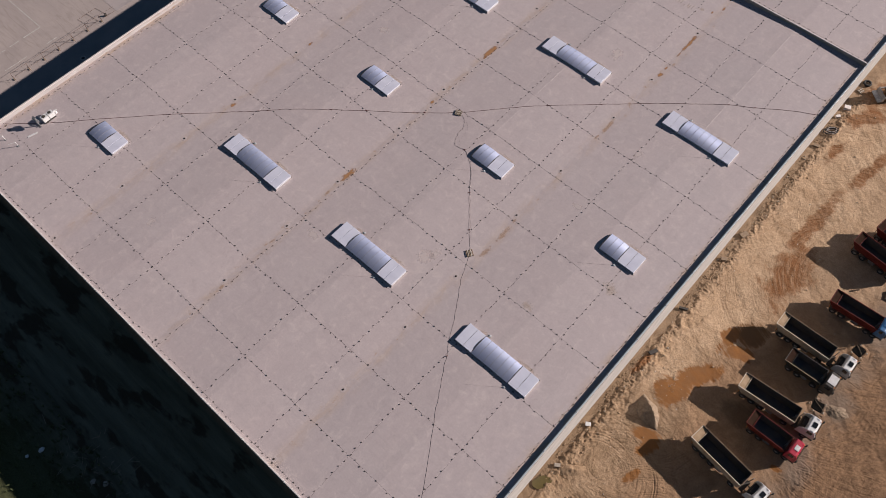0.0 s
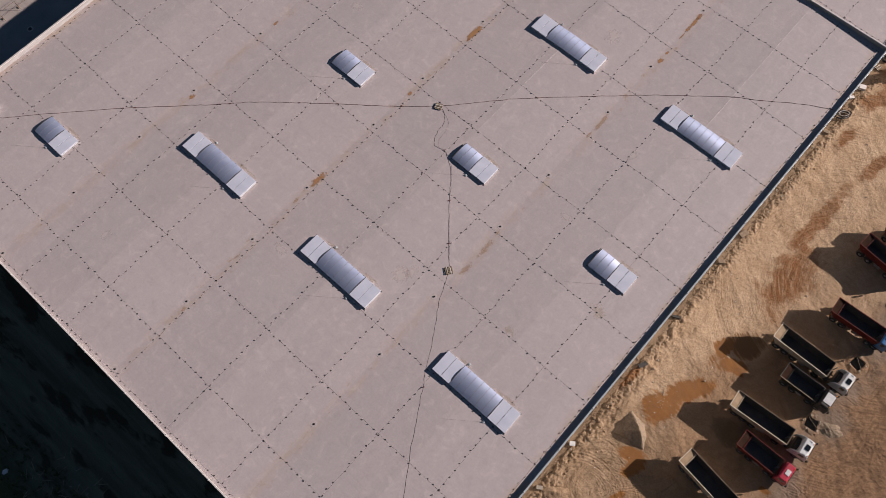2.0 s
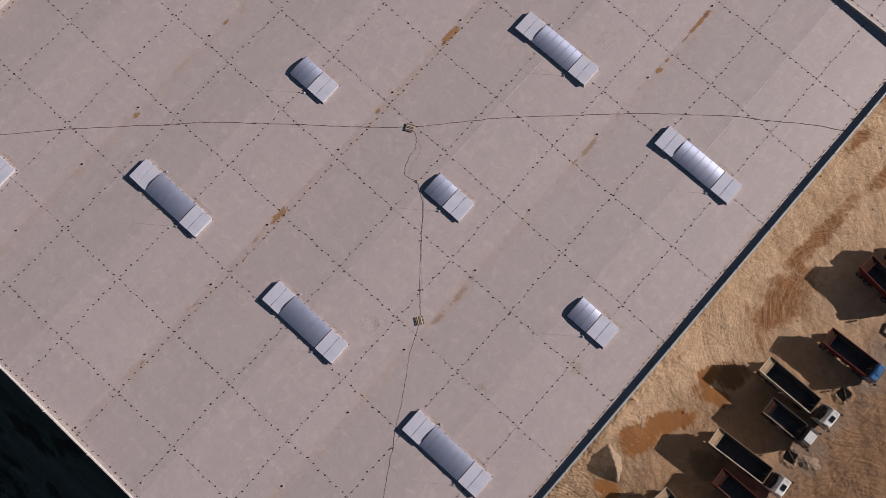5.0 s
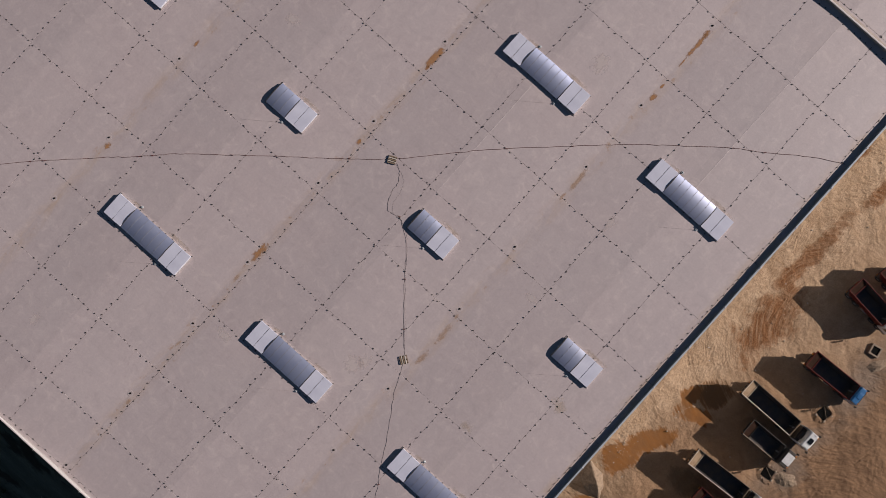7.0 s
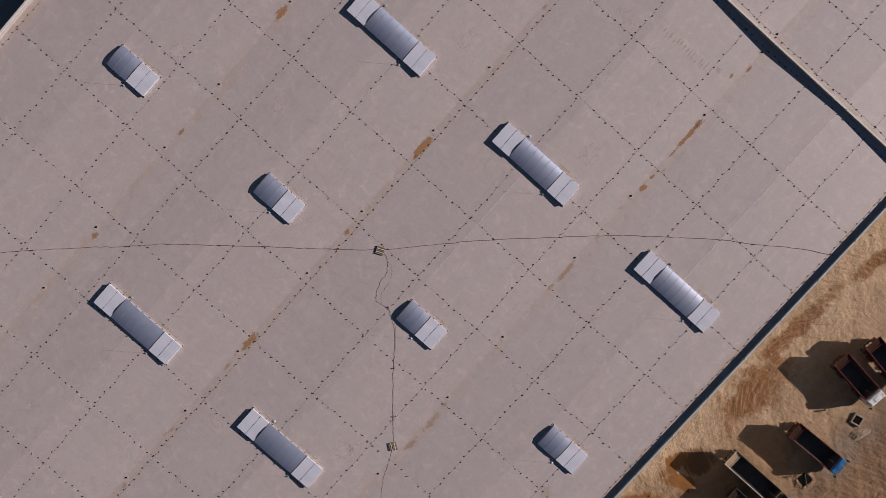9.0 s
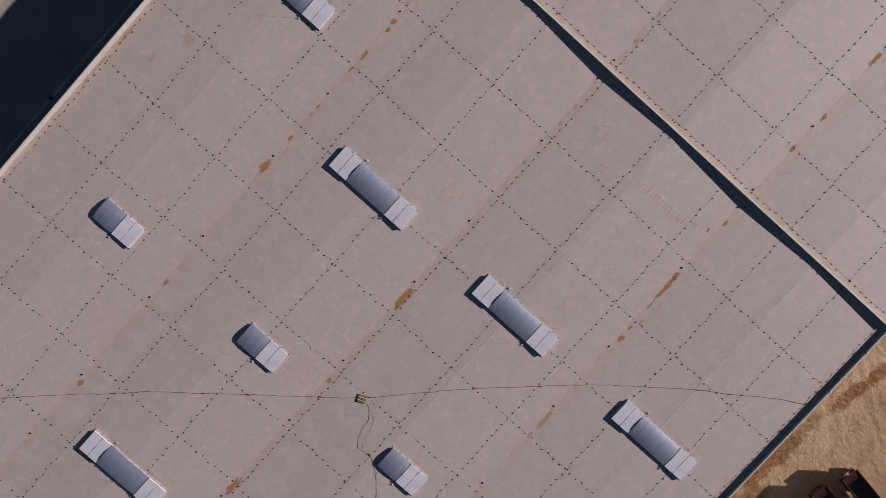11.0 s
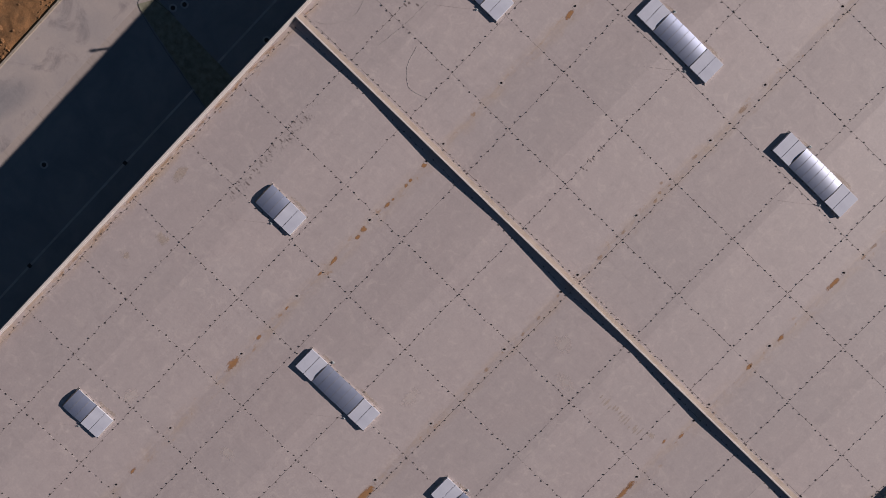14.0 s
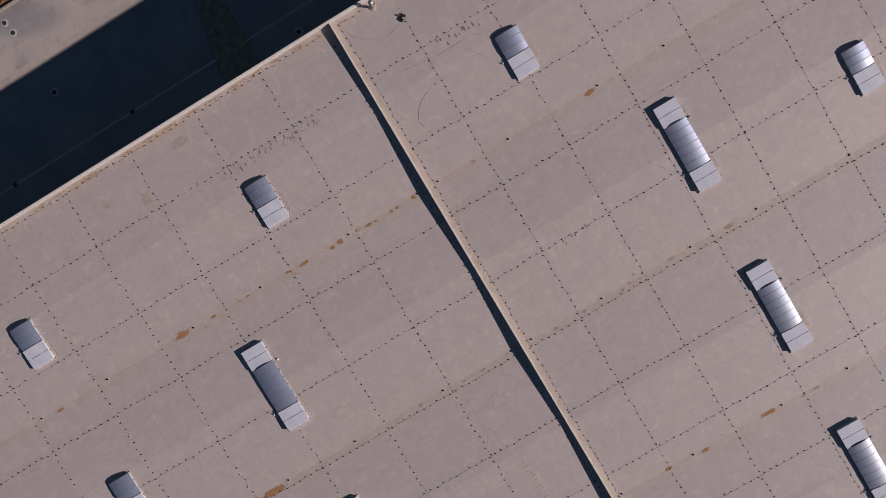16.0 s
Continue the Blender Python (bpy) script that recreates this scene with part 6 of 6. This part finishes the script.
def manhole(m):
    root = thing("yard_drain", m, "round dark drain cover in a pale collar", "drain", "yard drains")
    part("collar", rod(bmesh.new(), (0, 0, 0), (0, 0, 0.02), 0.56, 0.53, 20), M_PATCH, root)
    part("cover", rod(bmesh.new(), (0, 0, 0.02), (0, 0, 0.04), 0.31, 0.31, 18), M_BLACK, root)
    return root


first = None
for a, c in ((-60.05, 18.7), (-61.5, 46.2), (-60.7, 47.6), (-49.6, 51.8), (-71.4, 17.9), (-69.7, 18.2), (-60.2, -20.0)):
    if first is None:
        first = manhole(pose(a, c, YW))
    else:
        copy_thing(first, pose(a, c, YW))
first = None
for a, c in ((-52.27, 26.55), (-52.27, 7.1), (-52.27, -12.4)):
    b = slab(bmesh.new(), -0.27, 0.27, -0.27, 0.27, 0, 0.03, 0.008)
    o = part("gully_grate", b, M_BLACK)
    o.matrix_world = pose(a, c, YW)
    tagged(o, "square dark gully grate in the road", "grate", "gully grates")
b = bmesh.new()
for i in range(18):
    slab(b, -52.42, -52.12, -30 + 9.0 * i, -21.02 + 9.0 * i, YW, YW + 0.012)
tagged(part("gutter_line", b, M_PATCH), "pale worn concrete gutter line in the road", "gutter", kind="structure")
b = bmesh.new()
v = [b.verts.new((x, y, z)) for z in (YW, YW + 0.02) for x, y in ((-65.3, 43.2), (-49.5, 39.6), (-46.0, 41.0), (-46.0, 45.6), (-49.5, 45.0), (-63.9, 45.6))]
b.faces.new(v[6:])
for i in range(6):
    b.faces.new((v[i], v[(i + 1) % 6], v[(i + 1) % 6 + 6], v[i + 6]))
tagged(part("soil_strip", b, M_MOSS), "strip of bare mossy soil across the road", "soil", kind="structure")
rng = random.Random(2)
b = bmesh.new()
tube(b, smooth_line([(-49.6, 39.5), (-56.0, 40.9), (-62.0, 42.2), (-65.0, 43.2), (-65.4, 44.2), (-64.2, 45.2), (-60.5, 45.6)], 8, 0.03, rng, YW + 0.03), 0.02, 6)
tagged(part("hose", b, M_BLACK), "dark hose lying round the soil strip", "hose")


def fence_panel(m):
    root = thing("barrier", m, "rusty wire barrier panel on concrete feet", "barrier", "wire barriers")
    b = bmesh.new()
    for z in (0.5, 1.5):
        rod(b, (0, 0, z), (0, 3.1, z), 0.02, 0.02, 6)
    rod(b, (0, 0, 0.1), (0, 0, 1.6), 0.03, 0.03, 6)
    part("frame", b, M_RUSTY, root)
    b = bmesh.new()
    rod(b, (0, 0.0, 1.5), (0.75, 0.0, 0.12), 0.025, 0.025, 6)
    part("brace", b, M_RUSTY, root)
    part("foot", slab(bmesh.new(), -0.26, 0.24, -0.13, 0.13, 0, 0.15, 0.03), M_OLDCONC, root)
    return root


first = None
for i in range(7):
    m = pose(-65.1, -31.0 + 3.1 * i, YW - 0.02, rz=[0, 1.5, -2, 1, -1, 2, -3][i])
    if first is None:
        first = fence_panel(m)
    else:
        copy_thing(first, m)
b = bmesh.new()
for x0, y0, x1, y1 in ((-95.0, -20.9, -72.4, -20.75), (-72.6, -24.4, -72.4, -21.0), (-72.55, -27.3, -72.4, -25.4), (-72.5, -34.0, -72.35, -28.2), (-68.15, -22.4, -68.0, -20.2), (-68.2, -31.0, -68.05, -26.5)):
    slab(b, min(x0, x1), max(x0, x1), min(y0, y1), max(y0, y1), YW - 0.02, YW - 0.012)
tagged(part("yard_line", b, M_LINE), "worn white marking lines on the yard", "marking", kind="structure")

root = thing("folded_barrier", pose(-66.2, -13.2, YW - 0.02), "dark steel barrier frame lying on the yard", "barrier")
for x0, y0, x1, y1 in ((-2.6, -1.9, -2.6, 2.0), (-2.6, 2.0, 0.6, 2.4), (-2.6, -1.9, 0.4, -1.6), (-2.6, 0.0, 0.5, 0.4)):
    part("bar", rod(bmesh.new(), (x0, y0, 0.05), (x1, y1, 0.05), 0.018, 0.018, 6), M_RUSTY, root)
part("post", slab(bmesh.new(), 0.4, 0.7, 2.0, 2.35, 0.0, 0.6, 0.04), M_DARK, root)

rng = random.Random(61)
b = bmesh.new()
for i in range(220):
    a, c = -73.6 - abs(rng.gauss(0, 1.6)), rng.uniform(12, 60)
    if noise.noise(Vector((a * 0.3, c * 0.22, 2.2))) < -0.05:
        continue
    size = rng.uniform(0.08, 0.22) if rng.random() < 0.85 else rng.uniform(0.25, 0.5)
    lump(b, (a, c, ground_z(a, c) + 0.2 * size), size, rng, 0.7)
tagged(part("kerb_clods", b, M_EARTH), "red-brown clods of earth heaped behind the kerb", "clods", kind="stuff")

# south side: scraps on the dark ground
rng = random.Random(23)
for a, c, s, mat_, lab in ((-6.3, -65.2, 1.0, M_WHITE, "pale crumpled sheet lying on dark ground"), (-7.0, -67.0, 0.5, M_WHITE, "small pale scrap lying on dark ground"),
                           (2.5, -63.0, 0.9, M_CONC, "broken concrete piece on dark ground"), (4.0, -62.0, 0.7, M_CONC, "broken concrete piece on dark ground")):
    b = bmesh.new()
    lump(b, (0, 0, 0.1), 0.55 * s, rng, 0.25)
    o = part("scrap", b, mat_)
    o.matrix_world = pose(a, c, 0.0)
    tagged(o, lab, "scrap", "scraps")

rng = random.Random(77)
vs, fs = [], []
for i in range(900):
    a, c = rng.uniform(-32, 24), -60 - abs(rng.gauss(0, 9))
    size = rng.uniform(0.25, 0.8)
    for j in range(6):
        t = rng.uniform(0, 6.283)
        lean = rng.uniform(0.2, 0.9) * size
        h = rng.uniform(0.5, 1.1) * size
        w = 0.10 * size
        o = len(vs)
        vs += [(a - w * math.sin(t), c + w * math.cos(t), 0.0), (a + w * math.sin(t), c - w * math.cos(t), 0.0), (a + lean * math.cos(t), c + lean * math.sin(t), h)]
        fs.append((o, o + 1, o + 2))
me = bpy.data.meshes.new("weeds")
me.from_pydata(vs, [], fs)
me.materials.append(plain("weed_leaf", (0.05, 0.075, 0.022), (0.09, 0.10, 0.04), 2.0, 0.8))
tagged(new("weeds", me), "low ragged weeds on the unkempt ground", "weeds", kind="stuff")
b = bmesh.new()
for i in range(60):
    a, c = rng.gauss(2.5, 4.0), rng.gauss(-62, 2.2)
    t = rng.uniform(0, 3.14)
    l = rng.uniform(0.4, 1.5)
    rod(b, (a, c, 0.06), (a + l * math.cos(t), c + l * math.sin(t), 0.12), 0.03, 0.02, 5)
tagged(part("twigs", b, M_STONE), "scattered pale twigs and battens", "twigs", kind="stuff")

# ---- joint clips and slabs of the roof ----
XS = [WEST + 0.42, -44.38, -36.95, -27.4, -18.0, -8.65, 0.82, 10.1, 19.5, 28.95, 38.3, 44.7, EAST - 0.16]
YS = [SOUTH + 0.13, -45.45, -38.85, -29.4, -20.0, -10.45, -0.95, 8.5, 17.95, 27.4, 36.9, 46.2, 55.55, MIDDLE]
YN = [MIDDLE + 0.14, 57.35, 64.4, 73.6, 83.05, 92.1, 101.5, 110.9, 120.2, 129.6, 139.0, NORTH - 0.22]
rng = random.Random(41)
verts, faces = [], []


def clip(x, y, along):
    """One low rounded clip over a joint."""
    n, rx, ry = 7, rng.uniform(0.085, 0.12), rng.uniform(0.055, 0.075)
    turn = rng.uniform(-0.5, 0.5) + (0 if along else math.pi / 2)
    h = rng.uniform(0.03, 0.06)
    o = len(verts)
    for f, z in ((1.0, -0.01), (0.85, h)):
        for i in range(n):
            a = 2 * math.pi * i / n
            u, v = rx * f * math.cos(a), ry * f * math.sin(a)
            verts.append((x + u * math.cos(turn) - v * math.sin(turn), y + u * math.sin(turn) + v * math.cos(turn), roof_z(x) + z))
    faces.append(tuple(o + n + i for i in range(n)))
    for i in range(n):
        j = (i + 1) % n
        faces.append((o + i, o + j, o + n + j, o + n + i))


def run(fixed, a, b, along_x):
    p = a + rng.uniform(0.2, 0.5)
    while p < b - 0.2:
        q = fixed + rng.choice((-1, 1)) * rng.uniform(0.04, 0.13)
        if rng.random() < 0.96:
            clip(*((p, q) if along_x else (q, p)), along_x)
        p += rng.uniform(0.82, 1.02)


for ys in (YS, YN):
    for a in XS[1:-1]:
        run(a, ys[0] + 0.4, min(ys[-1], 122) - 0.4, False)
    for c in ys[1:-1]:
        if c < 122:
            run(c, XS[0] + 0.3, XS[-1] - 0.3, True)
me = bpy.data.meshes.new("joint_clips")
me.from_pydata(verts, [], faces)
me.materials.append(M_CLIP)
tagged(new("joint_clips", me), "rows of small dark clips along the roof joints", "clips", kind="stuff")

SLABS = {}


def roof_slab(x0, x1, y0, y1):
    """One slab, folded where the roof is, its upper edge broken by a small chamfer."""
    h = round(y1 - y0, 2)
    if (x0, h) not in SLABS:
        b = bmesh.new()
        xs = bends(x0, x1)
        rings = []
        for g, down in ((0.010, -0.05), (0.010, -0.008), (0.018, 0.0)):
            line = [x0 + g] + xs[1:-1] + [x1 - g]
            rings.append([[b.verts.new((a - x0, e, roof_z(a) - ROOF + down)) for a in line] for e in (g, h - g)])
        for south, north in rings[2:]:
            for n in range(len(xs) - 1):
                b.faces.new((south[n], south[n + 1], north[n + 1], north[n]))
        for low, top in zip(rings, rings[1:]):
            p, q = low[0] + low[1][::-1], top[0] + top[1][::-1]
            for n in range(len(p)):
                m = (n + 1) % len(p)
                b.faces.new((p[n], p[m], q[m], q[n]))
        o = part("roof_slab", b, M_SCREED, deck)
        SLABS[(x0, h)] = o.data
    else:
        o = new("roof_slab", SLABS[(x0, h)])
        o.parent = deck
    o.matrix_local = Matrix.Translation((x0, y0, ROOF + rng.uniform(-0.003, 0.002)))


for ys in (YS, YN):
    for c, e in zip(ys, ys[1:]):
        for a, d in zip(XS, XS[1:]):
            roof_slab(a, d, c, e)

# thin pale strips: sunlight caught by two ridge edges, put into colour
for x0, first_y, last_y in ((11.25, 8, 28), (33.85, 27, 56)):
    for c, e in zip(YS[1:], YS[2:]):
        if first_y < c < last_y - 3:
            z = roof_z(x0)
            b = bmesh.new()
            w = rng.uniform(0.02, 0.045)
            rows = [[b.verts.new((x0 + d, y, z - 0.012 + h)) for d, h in ((-w - 0.02, 0), (-w, 0.018), (w, 0.018), (w + 0.02, 0))] for y in (c + 0.03, e - 0.03)]
            for n in range(3):
                b.faces.new((rows[0][n], rows[0][n + 1], rows[1][n + 1], rows[1][n]))
            part("ridge_fillet", b, M_RIDGE_GLINT, deck)
